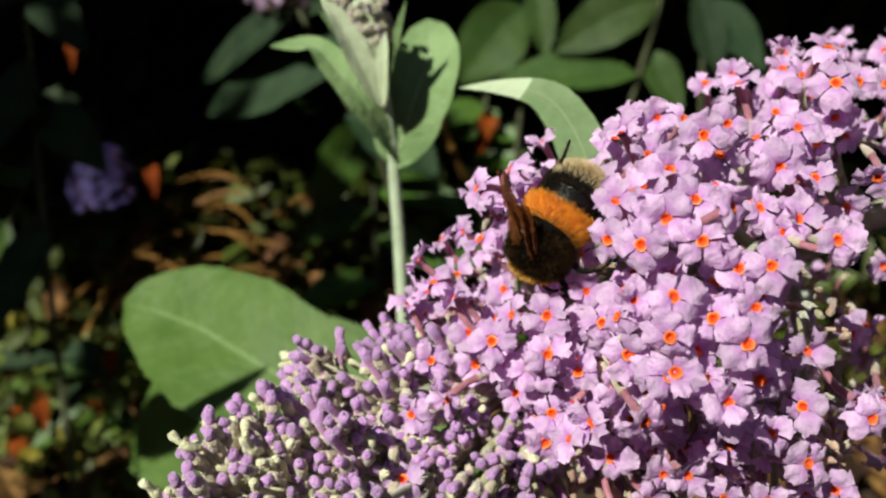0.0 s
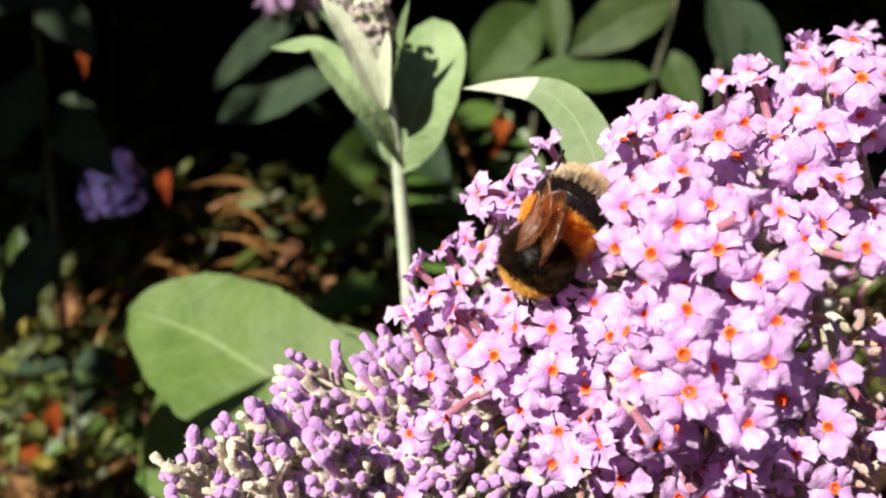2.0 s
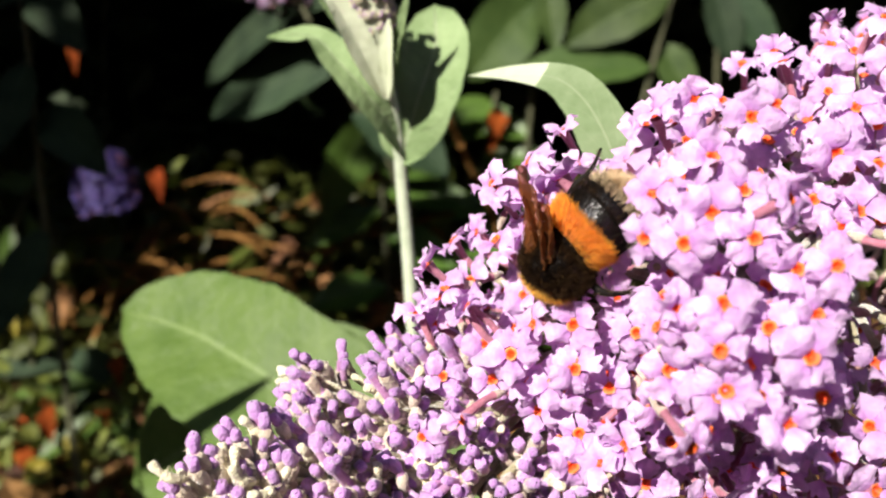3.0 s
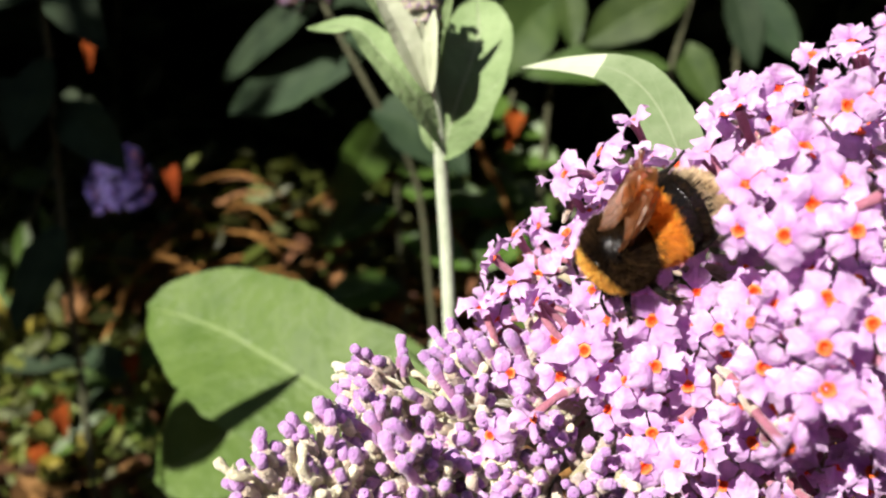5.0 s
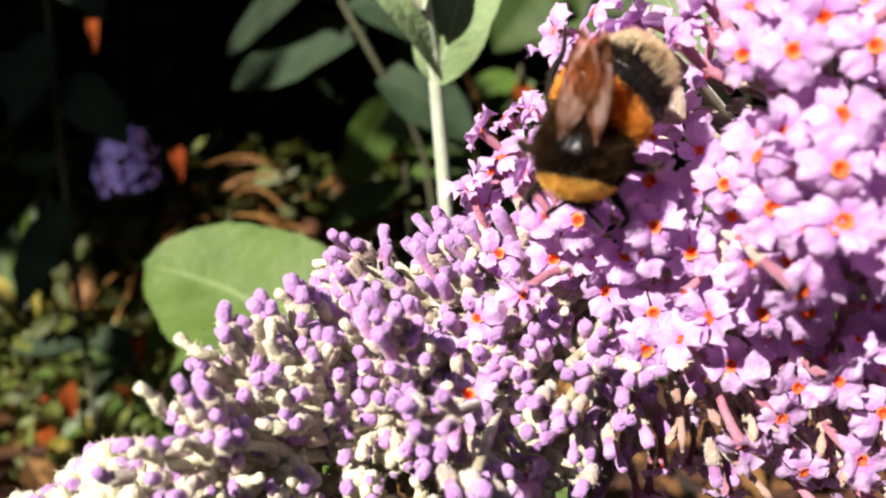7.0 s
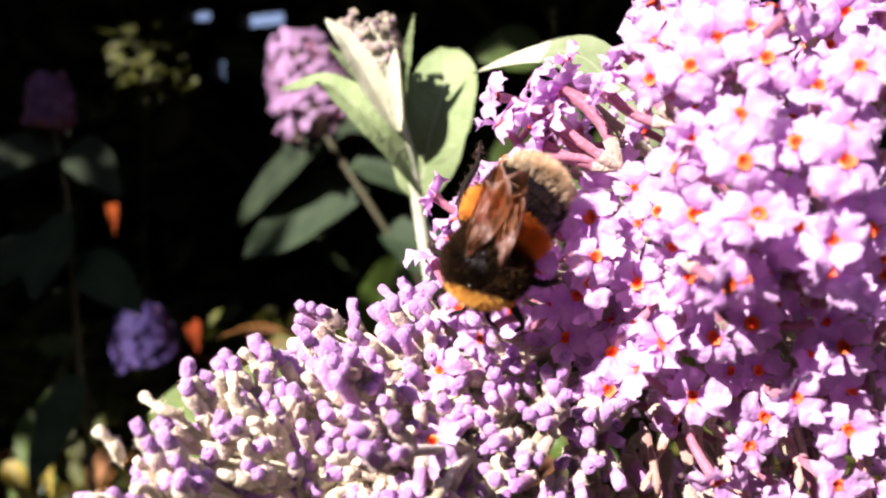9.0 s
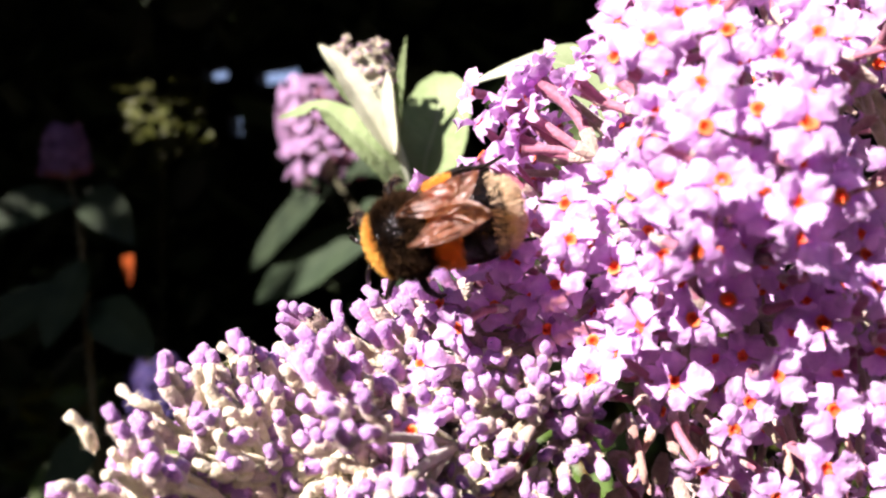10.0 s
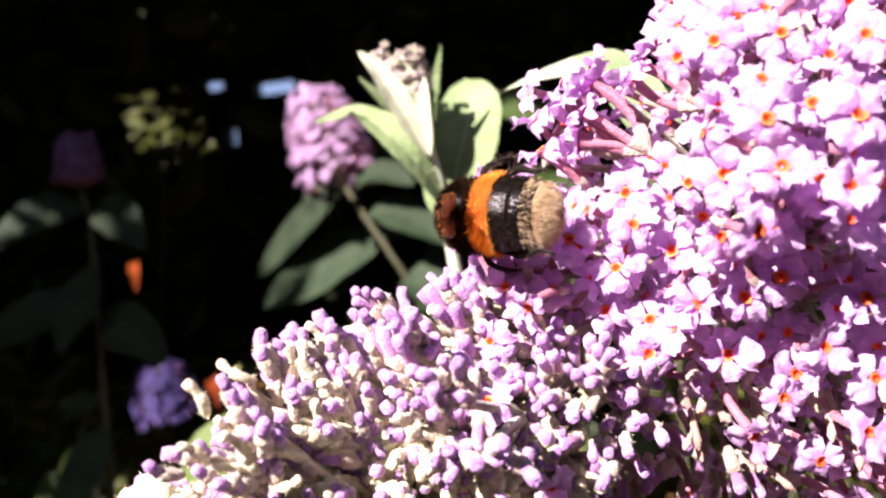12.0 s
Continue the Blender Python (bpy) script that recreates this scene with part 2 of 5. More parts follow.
POLLEN = material("leg_brown", (0.05, 0.03, 0.015), (0.16, 0.10, 0.06), 900, 0.5, 0.4)
VEIN = material("wing_vein", (0.05, 0.018, 0.007), (0.10, 0.04, 0.014), 800, 0.3, gloss=0.6)
EYE = material("bee_eye", (0.012, 0.009, 0.007), (0.02, 0.016, 0.012), 500, 0.15)

WING = bpy.data.materials.new("wing_membrane")
WING.use_nodes = True
_n, _l = WING.node_tree.nodes, WING.node_tree.links
_clear, _blend, _noise = _n.new("ShaderNodeBsdfTransparent"), _n.new("ShaderNodeMixShader"), _n.new("ShaderNodeTexNoise")
_clear.inputs[0].default_value = (0.74, 0.50, 0.28, 1)
_n["Principled BSDF"].inputs["Base Color"].default_value = (0.25, 0.080, 0.016, 1)
_n["Principled BSDF"].inputs["Roughness"].default_value = 0.28
_n["Principled BSDF"].inputs["Specular IOR Level"].default_value = 1.0
_n["Principled BSDF"].inputs["Coat Weight"].default_value = 0.45
_n["Principled BSDF"].inputs["Coat Roughness"].default_value = 0.24
_noise.inputs["Scale"].default_value = 420
_bump = _n.new("ShaderNodeBump")
_bump.inputs["Strength"].default_value, _bump.inputs["Distance"].default_value = 0.4, 0.0004
_l.new(_noise.outputs["Fac"], _bump.inputs["Height"])
_l.new(_bump.outputs[0], _n["Principled BSDF"].inputs["Normal"])
_blend.inputs[0].default_value = 0.47
_l.new(_clear.outputs[0], _blend.inputs[1])
_l.new(_n["Principled BSDF"].outputs[0], _blend.inputs[2])
_film, _both = _n.new("ShaderNodeBsdfGlossy"), _n.new("ShaderNodeAddShader")
_film.inputs["Color"].default_value = (0.05, 0.05, 0.05, 1)
_film.inputs["Roughness"].default_value = 0.28
_l.new(_bump.outputs[0], _film.inputs["Normal"])
_l.new(_blend.outputs[0], _both.inputs[0])
_l.new(_film.outputs[0], _both.inputs[1])
_l.new(_both.outputs[0], _n["Material Output"].inputs["Surface"])

# ---- mesh helpers ----
rnd = random.Random(11)


def mesh(name, verts, faces, mats, index=None, smooth=True, uvs=None):
    me = bpy.data.meshes.new(name)
    me.from_pydata([tuple(v) for v in verts], [], faces)
    for m in mats if isinstance(mats, (list, tuple)) else [mats]:
        me.materials.append(m)
    if index is not None:
        me.polygons.foreach_set("material_index", index)
    if smooth:
        me.polygons.foreach_set("use_smooth", [True] * len(me.polygons))
    if uvs is not None:
        layer = me.uv_layers.new(name="UVMap")
        for loop in me.loops:
            layer.data[loop.index].uv = uvs[loop.vertex_index]
    me.update()
    return me


def part(name, me, parent=None, m=None, label=""):
    """One mesh object under a thing or a part, posed in its parent's space."""
    ob = new(name, me)
    ob.parent = parent
    ob.matrix_basis = m if m is not None else Matrix.Identity(4)
    return tagged(ob, label) if label else ob


def thing(name, place, label, category, group="", kind=""):
    ob = new(name)
    ob.empty_display_size = 0.01
    ob.location = place
    return tagged(ob, label, category, group, kind)


def frame_of(z, hint=None):
    """Right, ahead and up for an up direction."""
    z = Vector(z).normalized()
    hint = Vector(hint) if hint is not None else Vector((0, 0, 1))
    if abs(z.dot(hint.normalized())) > 0.98:
        hint = Vector((1, 0, 0.2))
    x = hint.cross(z).normalized()
    return x, z.cross(x), z


def set_at(place, z, hint=None, turn=0.0, size=1.0):
    x, y, z = frame_of(z, hint)
    r = Matrix((x, y, z)).transposed().to_4x4() @ Matrix.Rotation(turn, 4, "Z")
    return Matrix.Translation(place) @ r @ Matrix.Scale(size, 4)


def bent(points, n):
    """A smooth line of n points through the given ones."""
    pts = [Vector(p) for p in points]
    pts = [2 * pts[0] - pts[1], *pts, 2 * pts[-1] - pts[-2]]
    out = []
    for k in range(n):
        f = k / (n - 1) * (len(pts) - 3)
        i = min(int(f), len(pts) - 4)
        t = f - i
        a, b, c, d = pts[i:i + 4]
        out.append(0.5 * (2 * b + (c - a) * t + (2 * a - 5 * b + 4 * c - d) * t * t + (3 * b - a - 3 * c + d) * t ** 3))
    return out


def tube(points, radii, sides=8, base=0):
    """Rings of a round stalk along a line, closed at both ends; faces count from base."""
    verts, faces = [], []
    n = len(points)
    side = None
    for k, p in enumerate(points):
        d = (points[min(k + 1, n - 1)] - points[max(k - 1, 0)]).normalized()
        if side is None:
            side = frame_of(d)[0]
        side = (side - d * side.dot(d)).normalized()
        up = d.cross(side)
        r = radii[k] if isinstance(radii, (list, tuple)) else radii
        for s in range(sides):
            a = 2 * math.pi * s / sides
            verts.append(p + r * (math.cos(a) * side + math.sin(a) * up))
    for k in range(n - 1):
        for s in range(sides):
            a, b = k * sides + s, k * sides + (s + 1) % sides
            faces.append((base + a, base + b, base + b + sides, base + a + sides))
    faces.append(tuple(base + s for s in reversed(range(sides))))
    faces.append(tuple(base + (n - 1) * sides + s for s in range(sides)))
    return verts, faces


def stalk(name, points, r0, r1, mat, parent=None, n=12, sides=8, label=""):
    line = bent(points, n)
    v, f = tube(line, [r0 + (r1 - r0) * k / (n - 1) for k in range(n)], sides)
    return part(name, mesh(name, v, f, mat), parent, None, label)


def blade(line, width, up, fold=0.25, wave=0.04, shape=0.75, m=8, blunt=0.0, seed=0, twist=0.0, cup=0.0, up2=None, knee=0.6):
    """Vertices, faces and own coordinates of a leaf along a line: width across, folded along the midrib, with an uneven margin."""
    n = len(line)
    rr = random.Random(seed)
    ph = [rr.uniform(0, 6.28) for _ in range(4)]
    verts, faces, uvs = [], [], []
    up = Vector(up).normalized()
    for i, p in enumerate(line):
        t = i / (n - 1)
        d = (line[min(i + 1, n - 1)] - line[max(i - 1, 0)]).normalized()
        k = min(max((t - knee) / 0.25 + 0.5, 0), 1)
        now = up if up2 is None else up.lerp(Vector(up2).normalized(), k * k * (3 - 2 * k))
        side = d.cross(now).normalized()
        normal = side.cross(d)
        rot = Matrix.Rotation(twist * t, 3, d)
        side, normal = rot @ side, rot @ normal
        w = width * max(math.sin(math.pi * (t ** shape)), 0.0) ** (0.8 - blunt) * 0.5
        w = max(w, width * 0.03 * (1 - t) + 0.0001)
        for j in range(m + 1):
            s = j / m * 2 - 1
            edge = 1 + 0.018 * math.sin(30 * t + ph[0]) * s * s + 0.014 * math.sin(87 * t + ph[1]) * s * s
            lift = fold * abs(s) * w + cup * s * s * w + wave * width * abs(s) ** 2 * math.sin(9 * t + ph[2] + (2 if s > 0 else 0))
            lift += 0.012 * width * math.sin(30 * t - 8 * abs(s)) * (1 - abs(s))
            verts.append(p + side * (s * w * edge) + normal * lift)
            uvs.append((t, j / m))
    for i in range(n - 1):
        for j in range(m):
            a = i * (m + 1) + j
            faces.append((a, a + 1, a + m + 2, a + m + 1))
    return verts, faces, uvs


def leaf(parent, points, width, up, mat, name="leaf", label="", n=22, tip=None, tip_from=0.6, **shape):
    line = bent(points, n)
    v, f, uv = blade(line, width, up, seed=rnd.randrange(9999), **shape)
    # a second skin just below gives the blade its thickness
    k = len(v)
    line_up = Vector(up).normalized()
    v += [p - line_up * 0.00022 for p in v]
    f += [tuple(k + i for i in reversed(q)) for q in f]
    half, rows = len(f) // 2, n - 1
    index = [1 if tip is not None and q % half // (half // rows) > tip_from * rows else 0 for q in range(len(f))]
    return part(name, mesh(name, v, f, [mat, tip or mat], index, uvs=uv + uv), parent, None, label)


def scatter(name, count, box, size, mat, seed, label, category, lie=0.0, keep=None, ratio=0.45, curl=0.3):
    """Many small loose leaves in a box, as one object. lie: how flat they lie."""
    rr = np.random.default_rng(seed)
    (x0, x1), (y0, y1), (z0, z1) = box
    c = np.stack([rr.uniform(x0, x1, count), rr.uniform(y0, y1, count), rr.uniform(z0, z1, count)], 1)
    if keep is not None:
        c = c[keep(c)]
    c = (c - (0, 0, GROUND)) * S
    k = len(c)
    a = rr.normal(size=(k, 3))
    a[:, 2] *= 1 - lie
    a /= np.linalg.norm(a, axis=1)[:, None]
    b = rr.normal(size=(k, 3))
    b[:, 2] *= 1 - lie
    b -= (a * b).sum(1)[:, None] * a
    b /= np.linalg.norm(b, axis=1)[:, None]
    h = np.cross(a, b)
    ln = (size * S * rr.uniform(0.55, 1.3, k))[:, None]
    w = ln * ratio * rr.uniform(0.7, 1.2, k)[:, None]
    lift = ln * curl * rr.uniform(-1, 1, k)[:, None]
    rows = [c - a * ln * .5, c - a * ln * .2 + b * w * .45 + h * lift * .5, c + a * ln * .2 + b * w * .42 + h * lift * .5,
            c + a * ln * .5 + h * lift * .3, c + a * ln * .2 - b * w * .42 + h * lift * .4, c - a * ln * .2 - b * w * .45 + h * lift * .4,
            c - a * ln * .2, c + a * ln * .2]
    verts = np.stack(rows, 1).reshape(-1, 3)
    quad = np.array([[0, 1, 6], [6, 1, 2], [6, 2, 7], [7, 2, 3], [0, 6, 5], [6, 7, 5], [7, 4, 5], [7, 3, 4]])
    faces = (np.arange(k)[:, None, None] * 8 + quad).reshape(-1, 3)
    ob = new(name, mesh(name, verts.tolist(), faces.tolist(), mat, smooth=False))
    return tagged(ob, label, category, "", "stuff")

# ---- ground, shrubs around ----
def build_ground():
    size, n = 12.0, 70
    verts, faces = [], []
    for i in range(n + 1):
        for j in range(n + 1):
            x, y = ((v / n * 2 - 1) for v in (i, j))
            x, y = size * x * abs(x) ** 1.6, 0.6 + size * y * abs(y) ** 1.6
            z = 0.012 * noise.noise(Vector((x * 9, y * 9, 0))) + 0.02 * noise.noise(Vector((x * 2, y * 2, 3)))
            verts.append((x * 40 if abs(x) > 11.9 else x, y * 40 if abs(y - 0.6) > 11.9 else y, z))
    for i in range(n):
        for j in range(n):
            a = i * (n + 1) + j
            faces.append((a, a + n + 1, a + n + 2, a + 1))
    ob = new("ground", mesh("ground", verts, faces, SOIL))
    tagged(ob, "dark bare soil under the shrubs, strewn with dead leaves", "ground", "", "structure")


build_ground()
scatter("weeds", 1000, ((-7.5, -2.2), (7.2, 10.2), (9.7, 11.0)), 0.27, WEED, 4, "small yellow-green weeds growing through the dead leaves", "weeds", 0.2, None, 0.6)
scatter("leaf_litter", 9500, ((-14, 9), (4, 16), (9.55, 10.05)), 0.45, LITTER, 3, "brown and rust dead leaves lying thickly on the soil", "leaf litter", 0.5, None, 0.5, 0.6)
scatter("understory", 1900, ((-8, 5), (9.8, 13), (9.7, 12.7)), 0.42, UNDERGROWTH, 5, "low dark green undergrowth among the dead leaves", "undergrowth", 0.3)


def hedge_gap(c):
    """The hedge is thin where the sky shows through."""
    x, y, z = c[:, 0], c[:, 1], c[:, 2]
    k = 26 / y
    gap = np.zeros(len(c), bool)
    for gx, gz, rx, rz in ((-9.5, 21.0, 0.55, 0.45), (-7.5, 20.7, 0.9, 0.5), (-9.0, 19.3, 0.35, 0.5), (-1.6, 23.2, 0.4, 0.3)):
        gap |= ((x * k - gx) / (rx + 0.5)) ** 2 + (((z - 13.3) * k + 13.3 - gz) / (rz + 0.42)) ** 2 < 1
    return ~gap


def open_canopy(c):
    """Unseen branches added to shade the back and the far side of the bed, with gaps that let in flecks of sun."""
    over = (c[:, 1] > 1.8 + 0.5 * (c[:, 2] - 20.5)) | ((c[:, 0] < -6.4 - 0.75 * np.maximum(-c[:, 1], 0)) & (c[:, 1] > -6.8))
    for x, y, z, r in ((-3.0, 10.2, 11.9, 1.1), (-5.0, 8.3, 10.0, 0.9), (-1.4, 9.6, 12.7, 0.6), (-4.9, 12.0, 16.2, 0.7), (0.9, 9.0, 13.9, 0.6), (-1.85, 7.8, 13.6, 0.5), (-1.5, 7.2, 14.95, 0.6), (-6.2, 9.0, 11.2, 0.5), (-4.6, 8.1, 11.8, 0.85), (-4.4, 7.8, 9.75, 0.95)):
        off = c - np.array((x, y, z))
        off -= (off @ np.array(to_sun))[:, None] * np.array(to_sun)
        over &= np.linalg.norm(off, axis=1) > r
    for k in np.nonzero(over)[0]:
        reach = (10.5 - c[k, 1]) / to_sun.y
        x, z = c[k, 0] + to_sun.x * reach, c[k, 2] + to_sun.z * reach
        behind = -3.8 < x < 0.2 and 9.4 < z < 11.4 or -2.8 < x < -0.4 and z < 13.2
        if -7 < x < 4 and 9.5 < z < 14 and not behind and noise.noise(Vector((x * .55, z * .55, 5.0))) > 0.12:
            over[k] = False
    return over


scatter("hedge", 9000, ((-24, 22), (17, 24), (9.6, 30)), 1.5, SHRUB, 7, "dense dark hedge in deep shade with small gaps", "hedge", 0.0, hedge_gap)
scatter("shrub_canopy", 16500, ((-28, 22), (-7, 26), (20.5, 26)), 1.7, SHRUB, 12, "unseen leafy canopy added to shade the back of the bed", "shrub", 0.45,
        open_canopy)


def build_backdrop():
    """Sheet painted as shade behind the hedge, with a few holes to the sky."""
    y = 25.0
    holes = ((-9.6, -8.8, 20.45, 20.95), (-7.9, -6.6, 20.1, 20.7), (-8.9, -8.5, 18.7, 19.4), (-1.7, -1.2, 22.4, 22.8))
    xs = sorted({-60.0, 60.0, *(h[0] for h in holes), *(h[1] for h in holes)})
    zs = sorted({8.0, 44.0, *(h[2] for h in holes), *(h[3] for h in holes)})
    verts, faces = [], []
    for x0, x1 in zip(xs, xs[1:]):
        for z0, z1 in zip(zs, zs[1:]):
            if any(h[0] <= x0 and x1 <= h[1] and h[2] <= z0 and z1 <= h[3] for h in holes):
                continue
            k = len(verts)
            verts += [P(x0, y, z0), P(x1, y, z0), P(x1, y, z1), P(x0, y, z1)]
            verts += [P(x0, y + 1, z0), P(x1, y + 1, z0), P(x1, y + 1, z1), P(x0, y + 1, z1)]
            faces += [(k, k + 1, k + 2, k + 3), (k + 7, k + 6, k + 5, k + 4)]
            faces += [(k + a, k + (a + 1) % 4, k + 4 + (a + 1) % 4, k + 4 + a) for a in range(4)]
    ob = new("backdrop", mesh("backdrop", verts, faces, PAINTED_SHADE, smooth=False))
    tagged(ob, "near-black sheet painted as the shade behind the hedge", "backdrop", "", "structure")


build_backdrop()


def build_walls():
    """Plain unseen walls, added behind and beside the camera to keep out low sky light."""
    for name, (x0, x1, y0, y1, top) in (("sky_blocker_south", (-46, 46, -36, -34, 40)), ("sky_blocker_west", (-46, -44, -34, 25, 34)), ("sky_blocker_east", (44, 46, -34, 25, 34))):
        bm = bmesh.new()
        bmesh.ops.create_cube(bm, size=1)
        for v in bm.verts:
            v.co = P((x0 + x1) / 2 + v.co.x * (x1 - x0), (y0 + y1) / 2 + v.co.y * (y1 - y0), 9 + (v.co.z + .5) * (top - 9))
        bmesh.ops.bevel(bm, geom=bm.edges[:], offset=.02, segments=2, affect="EDGES")
        me = bpy.data.meshes.new(name)
        bm.to_mesh(me)
        bm.free()
        me.materials.append(WALL)
        tagged(new(name, me), "plain dark unseen wall added to block sky light", "wall", "", "structure")


build_walls()

# ---- the flower panicle ----
TUBE_LEN = 0.125 * S


def petal_mesh(seed, mat):
    """A lobe narrow at the throat, with a crimped, ragged margin; it leaves the throat along +x and lies in the xy plane."""
    rr = random.Random(seed)
    n, m = 6, 8
    verts, faces = [], []
    ph, ph2 = rr.uniform(0, 6), rr.uniform(0, 6)
    recurve = rr.uniform(-0.22, 0.60)
    cup = rr.uniform(-0.26, 0.10)
    wide = rr.uniform(0.9, 1.1)
    ragged = [rr.uniform(-1, 1) for _ in range(m + 1)]
    for i in range(n + 1):
        t = i / n
        r = FLORET * (0.17 + 0.83 * t)
        w = FLORET * wide * (0.13 + 0.42 * math.sin(min(t * 1.25, 1.12) * math.pi / 2))
        for j in range(m + 1):
            s = j / m * 2 - 1
            round_off = 1 - 0.33 * abs(s) ** 2.2 * t
            rim = FLORET * (0.06 * math.sin(8 * s + ph) + 0.085 * ragged[j]) * t ** 4
            z = FLORET * (0.08 * math.sin(math.pi * t) - recurve * t * t + cup * s * s * t + 0.16 * math.sin(5 * s + ph) * t * t + 0.11 * math.sin(11 * s + ph2) * t ** 3 + 0.06 * math.sin(9 * t + 4 * s + ph2) * t + 0.035 * rr.uniform(-1, 1) * t)
            y = s * w + FLORET * rr.uniform(-0.035, 0.035) * abs(s) ** 4
            verts.append((r * round_off + rim, y, z))
    for i in range(n):
        for j in range(m):
            a = i * (m + 1) + j
            faces.append((a, a + m + 1, a + m + 2, a + 1))
    return mesh("petal", verts, faces, mat)


def throat_mesh(seed):
    """The orange eye of a floret: a soft rim that sinks as a funnel into the tube."""
    rr = random.Random(seed)
    verts, faces = [], []
    rings = ((0.25, 0.045), (0.20, 0.055), (0.14, 0.03), (0.08, -0.06), (0.01, -0.14))
    for r, z in rings:
        for k in range(12):
            a = 2 * math.pi * k / 12
            q = 1 + 0.10 * math.cos(4 * a) + rr.uniform(-0.07, 0.07)
            verts.append((FLORET * r * q * math.cos(a), FLORET * r * q * math.sin(a), FLORET * z))
    for i in range(len(rings) - 1):
        for k in range(12):
            a, b = i * 12 + k, i * 12 + (k + 1) % 12
            faces.append((a, b, b + 12, a + 12))
    return mesh("throat", verts, faces, THROAT)


def tube_mesh(seed):
    """Corolla tube with its woolly calyx, from the throat down along -z, slightly bent."""
    rr = random.Random(seed)
    bend = Vector((rr.uniform(-0.12, 0.12), rr.uniform(-0.12, 0.12), 0)) * TUBE_LEN
    line = [Vector((0, 0, -TUBE_LEN * t)) + bend * math.sin(math.pi * t) for t in (0.0, 0.04, 0.12, 0.3, 0.5, 0.68, 0.7, 0.85, 1.0)]
    rad = [FLORET * r for r in (0.30, 0.24, 0.205, 0.18, 0.17, 0.16, 0.215, 0.20, 0.10)]
    v, f = tube(line, rad, 8)
    f = f[:-2]
    return mesh("floret", v, f, [TUBE, CALYX], [1 if i >= 48 else 0 for i in range(len(f))])


def bud_mesh(seed, young=False):
    """An unopened floret: woolly calyx, short tube, blunt four-angled head; the head's top at the origin, +z outward."""
    rr = random.Random(seed)
    long_ = not young and rr.random() < 0.14
    length = TUBE_LEN * (rr.uniform(0.42, 0.60) if young else rr.uniform(0.95, 1.2) if long_ else rr.uniform(0.62, 0.85))
    head = FLORET * (rr.uniform(0.20, 0.27) if young else rr.uniform(0.23, 0.32))
    slim = rr.uniform(0.70, 0.84)
    cal = 0.38 if young else 0.62 if long_ else 0.46       # where the calyx begins
    bend = Vector((rr.uniform(-0.14, 0.14), rr.uniform(-0.14, 0.14), 0)) * length
    h = head * rr.uniform(2.0, 2.9) / length
    stations = ((0.008, 0.34), (0.0, 0.72), (h * .22, 0.90), (h * .5, 0.93), (h * .75, slim + 0.07), (min(h, cal - .06), slim), (cal - .03, slim - 0.03), (cal - .01, slim - 0.04), (cal, slim + 0.20), (cal + .14, slim + 0.34), (0.86, slim + 0.14), (1.0, 0.42))
    line = [Vector((0, 0, -length * t)) + bend * math.sin(math.pi * t) for t, _ in stations]
    v, f = tube(line, [head * r for _, r in stations], 8)
    for k in range(len(v)):
        ring = k // 8
        q = rr.uniform(0.91, 1.09)
        if ring < 5:
            q *= 1.04 if k % 2 else 0.90
        v[k] = line[ring] + (v[k] - line[ring]) * q
    f = f[:-2] + [tuple(reversed(range(8)))]
    index = []
    for i in range(len(f)):
        ring = i // 8
        index.append(0 if ring < 4 or i == len(f) - 1 else 1 if ring < 7 else 2)
    for k in range(44 if young else 34):      # loose wool on the calyx
        ring = rr.choice((8, 8, 9, 9, 10, 10))
        p = v[ring * 8 + rr.randrange(8)]
        p = p.lerp(v[(ring + 1) * 8 + rr.randrange(8)], rr.uniform(0, .5))
        d = (p - line[ring]).normalized() + Vector((rr.gauss(0, .4), rr.gauss(0, .4), rr.uniform(0, .9)))
        side = d.cross(Vector([rr.gauss(0, 1) for _ in range(3)])).normalized() * FLORET * 0.016
        f.append((len(v), len(v) + 1, len(v) + 2))
        v += [p - side, p + side, p + d.normalized() * FLORET * rr.uniform(0.10, 0.24)]
        index.append(2)
    mats = [CREAM, CREAM, CREAM] if young and rr.random() < 0.08 else [BUDHEAD, BUDTUBE, CALYX_PALE if young else CALYX]
    return mesh("flower_bud", v, f, mats, index)


